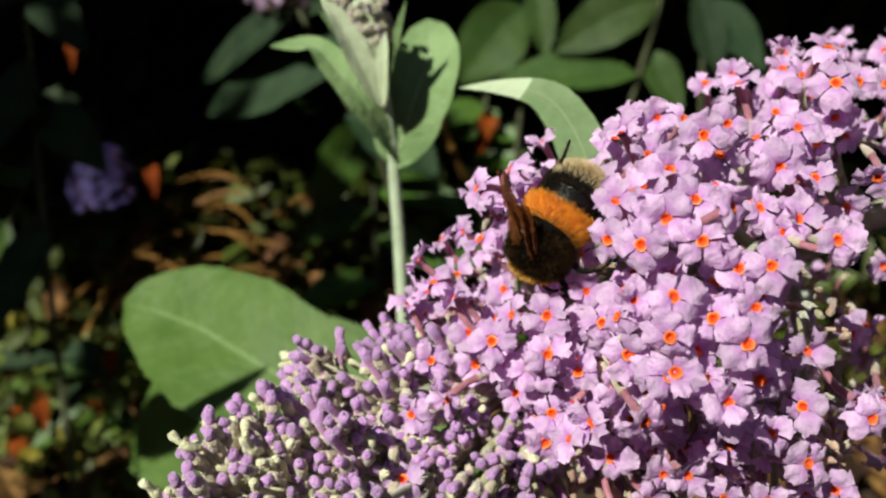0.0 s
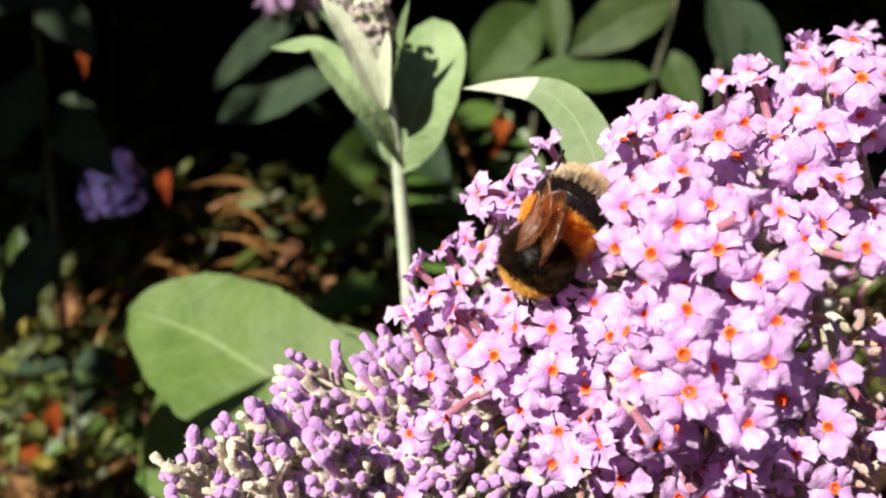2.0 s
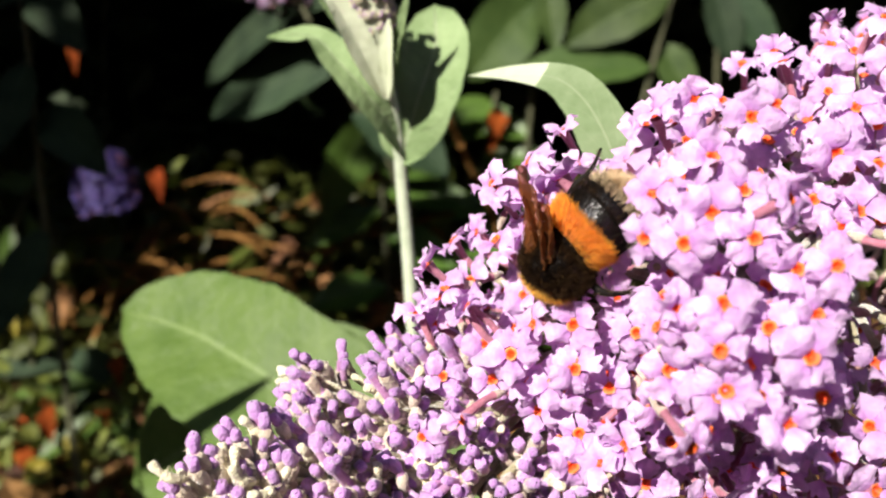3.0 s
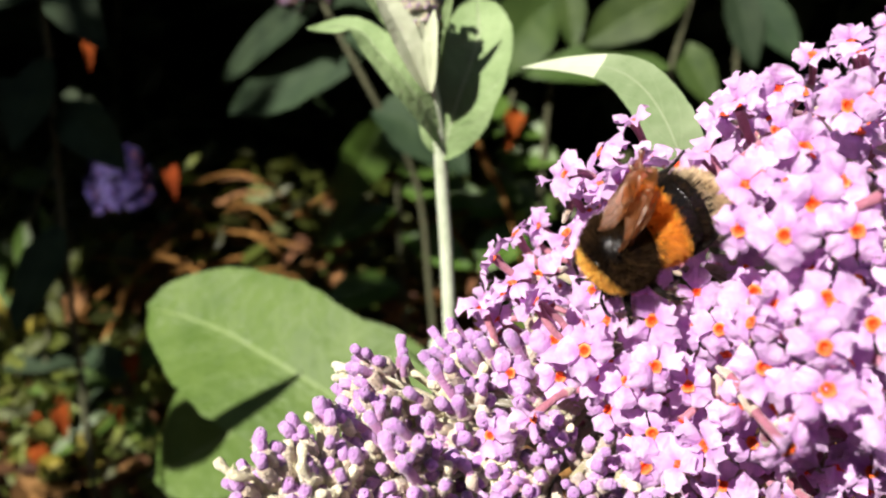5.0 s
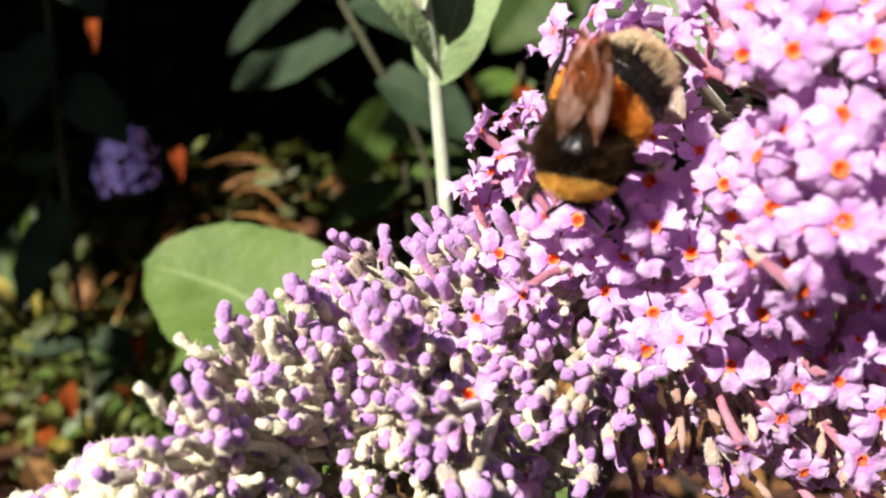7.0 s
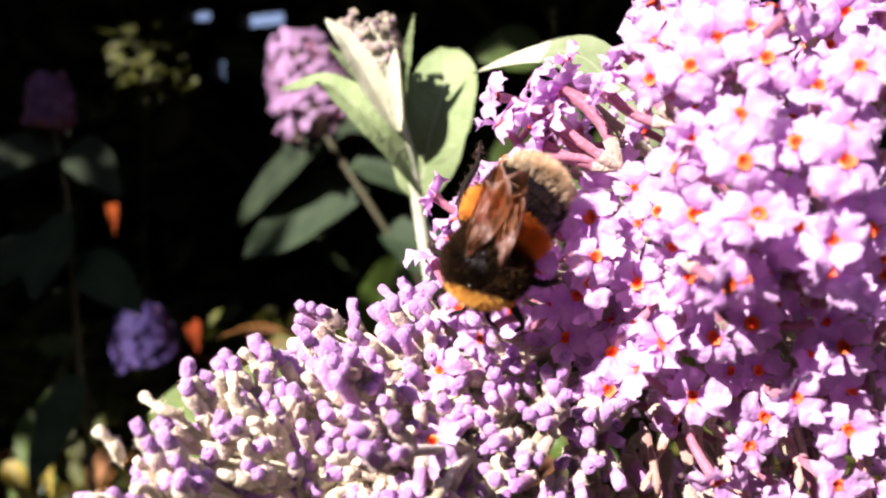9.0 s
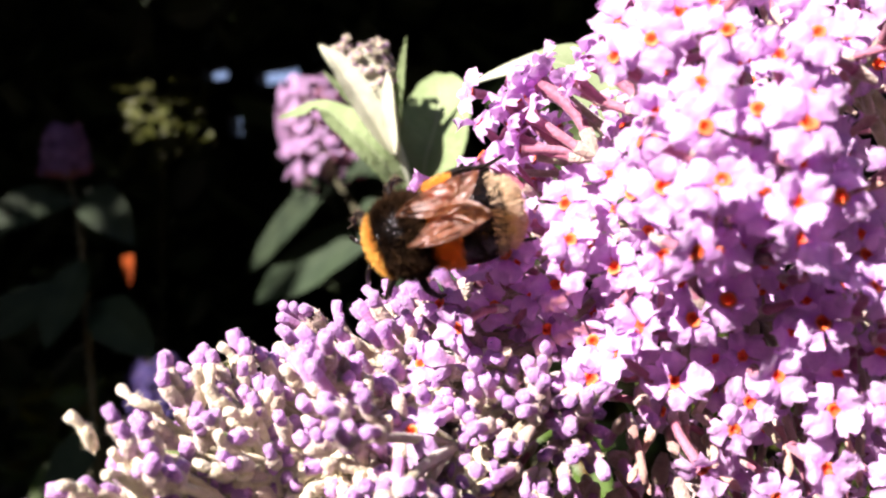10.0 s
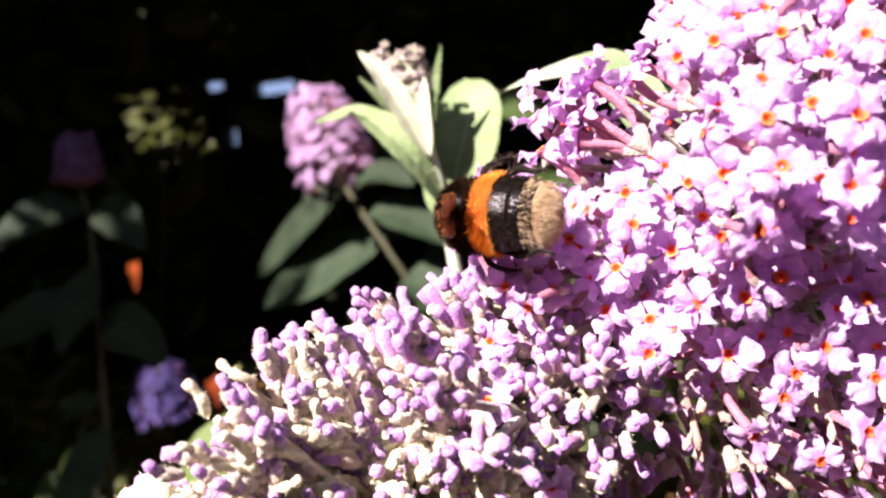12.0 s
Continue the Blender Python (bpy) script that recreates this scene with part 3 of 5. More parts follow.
def knot_mesh(seed):
    """A knot of very young felted buds, packed like a small berry round the end of their stalk, +z outward."""
    rr = random.Random(seed)
    verts, faces, index = [], [], []
    count = 15
    for k in range(count):
        up = 1 - 1.35 * (k + .5) / count
        a = k * 2.4 + rr.uniform(-.3, .3)
        d = Vector((math.sqrt(max(1 - up * up, 0)) * math.cos(a), math.sqrt(max(1 - up * up, 0)) * math.sin(a), up)).normalized()
        c = d * FLORET * .50
        x, y, z = frame_of(d)
        base = len(verts)
        stops = ((-.34, .12), (-.16, .27), (.06, .30), (.24, .24), (.36, .13), (.40, .04))
        for at, r in stops:
            for j in range(7):
                b = 2 * math.pi * j / 7
                q = FLORET * r * rr.uniform(.88, 1.12)
                verts.append(c + z * FLORET * at + (math.cos(b) * x + math.sin(b) * y) * q)
        tip = rr.random() < 0.35
        for i in range(len(stops) - 1):
            for j in range(7):
                p, q = base + i * 7 + j, base + i * 7 + (j + 1) % 7
                faces.append((p, q, q + 7, p + 7))
                index.append(1 if tip and i >= 3 else 0)
        faces.append(tuple(base + (len(stops) - 1) * 7 + j for j in range(7)))
        index.append(1 if tip else 0)
        for _ in range(16):
            p = verts[base + rr.randrange(7, 35)]
            way = ((p - c).normalized() + d * .6 + Vector([rr.gauss(0, .4) for _ in range(3)])).normalized()
            side = way.cross(Vector([rr.gauss(0, 1) for _ in range(3)])).normalized() * FLORET * .014
            faces.append((len(verts), len(verts) + 1, len(verts) + 2))
            verts += [p - side, p + side, p + way * FLORET * rr.uniform(.08, .2)]
            index.append(0)
    return mesh("bud_knot", verts, faces, [CREAM, BUDHEAD], index)


PETALS = [petal_mesh(k, PETAL) for k in range(10)]
PETALS_DULL = [petal_mesh(k, PETAL_DULL) for k in range(4)]
PETALS_SHADE = [petal_mesh(k, PETAL_SHADE) for k in range(3)]
PETALS_BLUE_SHADE = [petal_mesh(k, PETAL_BLUE_SHADE) for k in range(3)]
THROATS = [throat_mesh(k) for k in range(3)]
TUBES = [tube_mesh(k) for k in range(5)]
BUDS = [bud_mesh(k) for k in range(8)]
YOUNG = [bud_mesh(k + 20, True) for k in range(8)]
KNOTS = [knot_mesh(k) for k in range(6)]

panicle = thing("flower_panicle", P(0.9, 2.5, 13.4), "lilac butterfly bush panicle, open florets below, tip in bud", "flower")
HOME = Matrix.Translation(-panicle.location)
AXIS = [Vector(p) for p in ((1.6, 2.9, 13.62), (1.15, 2.65, 13.5), (.62, 2.42, 13.33), (.2, 2.22, 13.06), (-.2, 1.93, 12.92), (-.58, 1.64, 12.9))]
SPINE = bent(AXIS, 60)
RADIUS = (0.62, 0.60, 0.56, 0.34, 0.27, 0.06)


def nearest(p, back=4):
    """The place on the spine from which a floret at p grows."""
    k = min(range(60), key=lambda i: (SPINE[i] - p).length)
    return SPINE[max(k - back, 0)]


def open_side(place, z):
    """On the near side of the panicle nothing points back into it."""
    way = (Vector(place) - nearest(Vector(place))).normalized()
    z = Vector(z).normalized()
    if z.dot(way) < 0.35:
        z += way * (0.5 - z.dot(way))
    if way.y < 0 and z.y > -0.05:
        z.y = -0.15
    return z.normalized()


def add_floret(place, z, size=1.0, shut=0.0):
    """An open floret: tube, four lobes, orange throat. shut: how far the lobes are folded forward."""
    z = open_side(place, z)
    m = HOME @ set_at(P(*place), z, (rnd.uniform(-.3, .3), rnd.uniform(-.3, .3), 1), rnd.uniform(0, 6.28), size)
    ob = part("floret", rnd.choice(TUBES), panicle, m)
    for k in range(4):
        tilt = Matrix.Rotation(-shut + rnd.uniform(-0.50, 0.45), 4, "Y") @ Matrix.Rotation(rnd.uniform(-.4, .4), 4, "X")
        part("petal", rnd.choice(PETALS), ob, Matrix.Rotation(k * math.pi / 2 + rnd.uniform(-.12, .12), 4, "Z") @ tilt @ Matrix.Scale(rnd.uniform(.88, 1.1), 4))
    part("throat", rnd.choice(THROATS), ob)
    return ob


def add_bud(place, z, young):
    z = open_side(place, z)
    m = HOME @ set_at(P(*place), z, None, rnd.uniform(0, 6.28), rnd.uniform(0.85, 1.15))
    part("flower_bud", rnd.choice(YOUNG if young else BUDS), panicle, m)


def outward(p, jitter=0.25):
    v = (p - nearest(p)).normalized()
    return (v + Vector([rnd.gauss(0, jitter) for _ in range(3)])).normalized()


def spent_mesh(seed):
    """A withered floret: a shrivelled brown-red tube in its pale calyx, mouth at the origin."""
    rr = random.Random(seed)
    n = 9
    bend = Vector((rr.uniform(-.09, .09), rr.uniform(-.09, .09), 0)) * TUBE_LEN
    line = [Vector((0, 0, -TUBE_LEN * 1.1 * k / (n - 1))) + bend * math.sin(math.pi * k / (n - 1)) for k in range(n)]
    v, f = tube(line, [FLORET * r for r in (.06, .19, .12, .15, .11, .13, .20, .19, .08)], 7)
    for k in range(len(v)):
        v[k] = line[k // 7] + (v[k] - line[k // 7]) * rr.uniform(.75, 1.2)
    return mesh("spent_floret", v, f, [SPENT, CALYX], [1 if i >= 42 else 0 for i in range(len(f))])


SPENTS = [spent_mesh(k) for k in range(5)]
TAKEN = []
FACING = Vector((-0.12, -0.93, 0.30))     # open florets turn towards the light and the open side of the bush


# where the bee stands; the florets there are pushed aside
VISITED = [Vector(p) for p in ((0.271, 1.883, 13.616), (0.279, 1.89, 13.594), (0.25, 1.867, 13.6), (0.187, 1.775, 13.554), (0.136, 1.791, 13.428), (0.095, 1.824, 13.478), (0.044, 1.836, 13.446), (0.031, 1.875, 13.443), (0.03, 1.899, 13.449), (0.324, 1.915, 13.681), (0.329, 1.895, 13.637), (0.331, 1.898, 13.628), (0.191, 1.818, 13.496), (0.158, 1.841, 13.447))]


# bundles of bare rose-red tubes show here; nothing grows in front of them
CLEAR = [Vector(p) for p in ((0.31, 1.95, 13.58), (0.27, 1.95, 13.62), (0.40, 1.88, 13.65))]


def tube_bundle(root, *mouths):
    """Florets of one cyme seen along their tubes, from a common root."""
    a = Vector(root)
    for p in mouths:
        p = Vector(p)
        TAKEN.append(p)
        z = (p - a).normalized()
        m = HOME @ set_at(P(*p), z, None, rnd.uniform(0, 6.28), (p - a).length * S / TUBE_LEN)
        ob = part("floret", rnd.choice(TUBES), panicle, m)
        for k in range(4):
            part("petal", rnd.choice(PETALS), ob, Matrix.Rotation(k * math.pi / 2, 4, "Z") @ Matrix.Rotation(rnd.uniform(-.8, -.1), 4, "Y") @ Matrix.Scale(rnd.uniform(.8, 1.0), 4))
        part("throat", rnd.choice(THROATS), ob)


def spray(*places, kind="open"):
    """One cyme: its florets or buds, and the stalk that carries them from the spine."""
    pts = [Vector(p) for p in places]
    feet = []
    heart = sum(pts, Vector()) / len(pts)
    fork = heart - (heart - nearest(heart)).normalized() * 0.13      # where the stalks of the cyme part
    for p in pts:
        if any((p - c).length < 0.12 and p.y < c.y + .06 for c in VISITED):
            feet.append(p.lerp(nearest(p), .35))
            continue
        if kind != "bud" and any((p - c).length < 0.075 and p.y < c.y + .05 for c in CLEAR):
            feet.append(p.lerp(nearest(p), .5))
            continue
        TAKEN.append(p)
        if kind == "bud":
            z = ((p - fork) .normalized() * .8 + outward(p, 0.15) * .35).normalized()
            young = p.x < -0.10 and p.z < 13.25 or p.x < -.28
            add_bud(p, z, young)
            for _ in range(4 if young else 3):
                q = p + Vector([rnd.gauss(0, .026) for _ in range(3)]) - z * rnd.uniform(.01, .05)
                if all((q - o).length > (.017 if young else .021) for o in TAKEN):
                    TAKEN.append(q)
                    add_bud(q, ((q - fork).normalized() * .8 + z * .3 + Vector([rnd.gauss(0, .15) for _ in range(3)])).normalized(), young or rnd.random() < .3)
            feet.append(p - z * 0.075)
        elif kind == "spent":
            z = outward(p, 0.3)
            for _ in range(3):
                q = p + Vector([rnd.gauss(0, .035) for _ in range(3)])
                part("spent_floret", rnd.choice(SPENTS), panicle, HOME @ set_at(P(*q), (z + Vector([rnd.gauss(0, .3) for _ in range(3)])).normalized(), None, rnd.uniform(0, 6.28), rnd.uniform(.85, 1.1)))
            feet.append(p - z * 0.10)
        else:
            z = outward(p, 0.15) * 0.75 + FACING * (0.75 if kind == "open" else -0.05)
            if kind == "side":
                z += Vector((rnd.uniform(-.5, .3), 0, rnd.uniform(-0.1, .5)))
            z = (z + Vector([rnd.gauss(0, .12) for _ in range(3)])).normalized()
            add_floret(p, z, rnd.uniform(0.9, 1.1), 0.1 if kind == "open" else rnd.uniform(0.0, 0.5))
            feet.append(p - z * 0.12)
            for _ in range(4 if kind == "side" else 2):
                q = p + Vector([rnd.gauss(0, .055) for _ in range(3)]) - (p - nearest(p)).normalized() * rnd.uniform(.05, .13)
                if all((q - o).length > .044 for o in TAKEN) and all((q - c).length > .10 for c in VISITED) and all((q - c).length > .09 for c in CLEAR):
                    TAKEN.append(q)
                    add_floret(q, outward(q, .4), rnd.uniform(.85, 1.0), rnd.uniform(0, .6))
    mid = sum(feet, Vector()) / len(feet)
    root = nearest(mid, 8)
    knot = root.lerp(mid, 0.55)
    verts, faces = [], []
    for line, r0, r1 in [((root, root.lerp(knot, .5) + Vector((0, 0, .01)), knot), 0.018, 0.013)] + [((knot, knot.lerp(q, .5) + Vector((0, 0, .008)), q), 0.010, 0.008) for q in feet]:
        line = bent([P(*q) - panicle.location for q in line], 6)
        v, f = tube(line, [(r0 + (r1 - r0) * k / 5) * S for k in range(6)], 6, len(verts))
        verts += v
        faces += f
    part("flower_stalk", mesh("flower_stalk", verts, faces, CREAM if mid.x < -0.16 else STALK), panicle)


spray((0.022, 1.920, 13.218), (0.056, 1.983, 13.315), (0.013, 1.825, 13.119), (0.150, 2.014, 13.299), (0.137, 1.999, 13.377), (0.239, 1.980, 13.252))
spray((0.183, 1.883, 13.493), (0.184, 1.914, 13.387), (0.291, 1.875, 13.457), (0.293, 1.891, 13.386), (0.290, 1.819, 13.396), (0.263, 1.926, 13.328))
spray((0.399, 1.887, 13.569), (0.425, 1.775, 13.537), (0.393, 1.835, 13.458), (0.576, 1.797, 13.633), (0.533, 1.893, 13.742), (0.356, 1.866, 13.346))
spray((0.425, 1.660, 13.649), (0.470, 1.694, 13.689), (0.476, 1.619, 13.572), (0.530, 1.682, 13.654), (0.528, 1.747, 13.715), (0.470, 1.597, 13.510))
spray((0.314, 1.933, 13.228), (0.302, 1.918, 13.169), (0.433, 1.886, 13.157), (0.467, 1.854, 13.254), (0.421, 1.815, 13.329), (0.508, 1.776, 13.281))
spray((0.420, 1.683, 13.449), (0.488, 1.618, 13.443), (0.484, 1.686, 13.349), (0.551, 1.682, 13.399), (0.548, 1.638, 13.532), (0.574, 1.602, 13.401))
spray((0.552, 1.821, 13.820), (0.594, 1.679, 13.609), (0.634, 1.641, 13.624), (0.757, 1.695, 13.660), (0.805, 1.968, 13.799))
spray((0.679, 2.379, 13.901), (0.755, 2.346, 13.827), (0.818, 2.319, 13.897), (0.833, 2.165, 13.926))
spray((0.597, 1.605, 13.501), (0.623, 1.666, 13.545))
spray((0.510, 1.861, 13.078), (0.550, 1.914, 13.111), (0.572, 1.813, 13.161), (0.656, 1.840, 13.100), (0.642, 1.866, 13.007), (0.644, 1.802, 13.235))
spray((0.830, 1.970, 13.915))
spray((0.778, 1.758, 13.224), (0.86, 1.82, 13.14), (0.74, 1.84, 13.10))
spray((0.75, 1.87, 12.98), (0.83, 1.85, 12.93), (0.93, 1.88, 13.02), (0.90, 1.80, 13.30))
spray((0.72, 1.95, 12.88), (0.62, 1.97, 12.86), (0.86, 1.93, 12.84), kind="side")
spray((-0.002, 2.097, 13.407), (0.056, 2.033, 13.475), (0.099, 1.999, 13.449), (0.063, 2.199, 13.537), (0.153, 2.024, 13.574), kind="side")
spray((0.149, 2.133, 13.656), (0.212, 2.074, 13.718), (0.205, 2.012, 13.667), (0.284, 2.166, 13.769), (0.313, 1.971, 13.655), kind="side")
spray((0.234, 1.900, 13.521), (0.223, 1.931, 13.438), (0.291, 1.928, 13.607), (0.346, 1.890, 13.621), (0.377, 1.823, 13.638), kind="side")
spray((0.361, 1.881, 13.684), (0.380, 1.922, 13.728), (0.425, 1.813, 13.713), (0.392, 1.756, 13.705), (0.465, 1.874, 13.776), kind="side")
spray((0.426, 1.957, 13.814), (0.497, 1.985, 13.840), (0.496, 1.827, 13.756), (0.608, 1.913, 13.775), kind="side")
spray((0.385, 1.840, 13.251), (0.464, 1.743, 13.360), (0.587, 1.667, 13.356), kind="side")
spray((0.708, 2.244, 13.927), (0.814, 2.245, 13.940), (0.857, 2.099, 13.982), (0.776, 2.030, 13.799), kind="side")
spray((0.722, 1.919, 13.756), (0.777, 1.876, 13.742), kind="side")
spray((0.651, 1.687, 13.409), (0.750, 1.742, 13.341), (0.704, 1.756, 13.281), kind="side")
spray((-0.424, 1.857, 13.178), (-0.404, 1.794, 13.168), (-0.404, 1.758, 13.199), (-0.331, 1.808, 13.274), (-0.308, 1.813, 13.256), (-0.416, 1.713, 13.137), (-0.307, 1.756, 13.197), (-0.355, 1.762, 13.281), kind="bud")
spray((-0.433, 1.574, 13.123), (-0.425, 1.622, 13.121), (-0.423, 1.666, 13.096), (-0.369, 1.664, 13.109), (-0.373, 1.607, 13.222), (-0.303, 1.593, 13.149), (-0.371, 1.682, 13.182), (-0.326, 1.680, 13.078), kind="bud")
spray((-0.336, 1.756, 13.260), (-0.283, 1.784, 13.205), (-0.293, 1.828, 13.284), (-0.304, 1.728, 13.172), (-0.279, 1.714, 13.186), (-0.250, 1.802, 13.212), (-0.278, 1.852, 13.306), (-0.235, 1.830, 13.228), kind="bud")
spray((-0.318, 2.180, 13.248), (-0.297, 2.071, 13.244), (-0.263, 2.067, 13.292), (-0.258, 2.060, 13.272), (-0.164, 2.119, 13.339), (-0.224, 2.002, 13.289), (-0.223, 2.012, 13.340), (-0.237, 1.973, 13.320), kind="bud")
spray((-0.280, 1.880, 13.287), (-0.261, 1.922, 13.265), (-0.238, 1.920, 13.259), (-0.227, 1.946, 13.263), (-0.176, 1.915, 13.275), (-0.199, 1.935, 13.222), (-0.185, 1.817, 13.240), (-0.263, 1.949, 13.177), kind="bud")
spray((-0.299, 1.729, 13.100), (-0.259, 1.715, 13.159), (-0.276, 1.785, 13.053), (-0.230, 1.764, 13.180), (-0.221, 1.825, 13.086), (-0.257, 1.841, 13.160), (-0.186, 1.775, 13.170), (-0.206, 1.855, 13.136), kind="bud")
spray((-0.157, 1.813, 13.264), (-0.121, 1.750, 13.274), (-0.089, 1.871, 13.266), (-0.148, 1.773, 13.185), (-0.103, 1.737, 13.259), (-0.066, 1.826, 13.243), (-0.071, 1.790, 13.219), (-0.085, 1.779, 13.179), kind="bud")
spray((-0.133, 1.930, 13.295), (-0.071, 1.900, 13.288), (-0.095, 2.020, 13.317), (-0.049, 1.987, 13.297), (-0.021, 1.994, 13.296), (-0.119, 2.056, 13.324), (-0.066, 2.041, 13.311), (-0.025, 1.889, 13.229), kind="bud")
spray((-0.105, 2.107, 13.359), (-0.089, 2.082, 13.345), (-0.063, 2.111, 13.347), (-0.072, 2.145, 13.365), (-0.045, 2.066, 13.324), (-0.013, 2.063, 13.360), (-0.019, 2.048, 13.330), (-0.043, 2.050, 13.291), kind="bud")
spray((-0.162, 1.813, 13.075), (-0.090, 1.796, 13.030), (-0.126, 1.759, 13.143), (-0.094, 1.766, 13.162), (-0.071, 1.752, 13.150), (-0.035, 1.782, 13.116), (-0.027, 1.743, 13.046), (-0.016, 1.818, 13.151), kind="bud")
spray((-0.043, 1.565, 13.179), (0.053, 1.565, 13.092), (0.085, 1.705, 13.046), (-0.031, 1.850, 13.205), kind="bud")
spray((0.036, 2.008, 13.348), (0.050, 2.016, 13.385), (0.037, 1.972, 13.302), (0.070, 1.949, 13.274), (0.083, 1.933, 13.251), (0.145, 1.946, 13.242), (0.053, 1.892, 13.195), (0.152, 1.911, 13.215), kind="bud")
spray((0.027, 1.868, 13.181), (0.049, 1.886, 13.159), (0.090, 1.843, 13.155), (0.103, 1.882, 13.190), (0.104, 1.824, 13.136), (0.131, 1.882, 13.191), (0.093, 1.821, 13.101), (0.129, 1.936, 13.176), kind="bud")
spray((0.154, 1.852, 13.165), (0.187, 1.819, 13.137), (0.208, 1.875, 13.192), (0.204, 1.886, 13.129), (0.229, 1.887, 13.211), (0.154, 1.782, 13.085), (0.262, 1.824, 13.144), (0.258, 1.893, 13.115), kind="bud")
spray((0.181, 1.830, 13.005), (0.244, 1.861, 13.003), (0.278, 1.877, 13.061), (0.309, 1.877, 13.014), (0.293, 1.829, 13.160), (0.268, 1.931, 13.185), kind="bud")
spray((0.405, 1.906, 13.029), (0.446, 1.904, 12.999), (0.533, 1.904, 12.993), (0.617, 1.906, 12.961), kind="spent")
spray((0.757, 1.740, 13.527), (0.789, 1.748, 13.472), (0.836, 1.779, 13.254), kind="spent")


tube_bundle((0.355, 1.99, 13.54), (0.235, 2.02, 13.66), (0.215, 2.01, 13.60), (0.250, 2.00, 13.63), (0.275, 2.03, 13.69), (0.225, 1.99, 13.57))
tube_bundle((0.45, 1.93, 13.60), (0.355, 1.95, 13.70), (0.335, 1.94, 13.67), (0.375, 1.95, 13.73))
tube_bundle((0.41, 1.89, 13.36), (0.350, 1.87, 13.28), (0.385, 1.86, 13.255), (0.425, 1.88, 13.27))


def fill_panicle():
    """The florets and buds deeper in and on the far side."""
    line = [P(*p) - panicle.location for p in SPINE]
    v, f = tube(line, [(0.05 - 0.035 * k / 59) * S for k in range(60)], 8)
    part("main_stalk", mesh("main_stalk", v, f, STALK), panicle)
    made = 0
    for trial in range(6000):
        k = rnd.randrange(0, 60)
        s = k / 59 * 5
        i = min(int(s), 4)
        r = (RADIUS[i] + (RADIUS[i + 1] - RADIUS[i]) * (s - i)) * rnd.uniform(0.62, 0.86)
        d = (SPINE[min(k + 1, 59)] - SPINE[max(k - 1, 0)]).normalized()
        x, y, _ = frame_of(d)
        a = rnd.uniform(0, 6.28)
        if (math.cos(a) * x + math.sin(a) * y).z < -.3 and s < 3:
            r *= 1.18
        p = SPINE[k] + r * (math.cos(a) * x + math.sin(a) * y) + d * r * 0.25
        if any((p - q).length < (0.056 if s < 3 else 0.045) for q in TAKEN):
            continue
        TAKEN.append(p)
        z = (outward(p, 0.3) + d * 0.2).normalized()
        if s > 3.0 or (s > 2.4 and rnd.random() < 0.6) or rnd.random() < 0.12:
            add_bud(p, z, s > 3.6)
        else:
            add_floret(p, z, rnd.uniform(0.85, 1.05), rnd.uniform(-0.1, 0.45))
        made += 1
        if made > 560:
            break
    for k in range(10, 56, 3):
        d = Vector([rnd.gauss(0, 1) for _ in range(3)]).normalized()
        a = SPINE[k]
        b = a + d * rnd.uniform(0.18, 0.26)
        leaf(panicle, [P(*q) - panicle.location for q in (a, a.lerp(b, .5) + Vector((0, 0, .02)), b)], 0.06 * S, (0, -.3, 1), LEAF_FRESH, "bract", n=8, m=4)


fill_panicle()


def tip_clumps():
    """Knots of very young felted buds crowded towards the tip, with a few buds that colour up among them."""
    for k in range(200):
        i = rnd.randrange(38, 60)
        d = (SPINE[min(i + 1, 59)] - SPINE[i - 1]).normalized()
        x, y, _ = frame_of(d)
        a = rnd.uniform(0, 6.28)
        way = (math.cos(a) * x + math.sin(a) * y + d * rnd.uniform(.3, 1.0)).normalized()
        c = SPINE[i] + way * (0.25 - 0.15 * (i - 38) / 22) * rnd.uniform(.7, 1.05)
        if any((c - q).length < .018 for q in TAKEN):
            continue
        TAKEN.append(c)
        part("bud_knot", rnd.choice(KNOTS), panicle, HOME @ set_at(P(*c), way, None, rnd.uniform(0, 6.28), rnd.uniform(.8, 1.4)))
        for _ in range(2):
            q = c + Vector([rnd.gauss(0, .028) for _ in range(3)]) + way * .02
            m = HOME @ set_at(P(*q), (way + Vector([rnd.gauss(0, .3) for _ in range(3)])).normalized(), None, rnd.uniform(0, 6.28), rnd.uniform(.9, 1.2))
            part("flower_bud", rnd.choice(YOUNG), panicle, m)


tip_clumps()

# ---- the shoot just behind the panicle ----
def pts(*places):
    return [P(*p) for p in places]


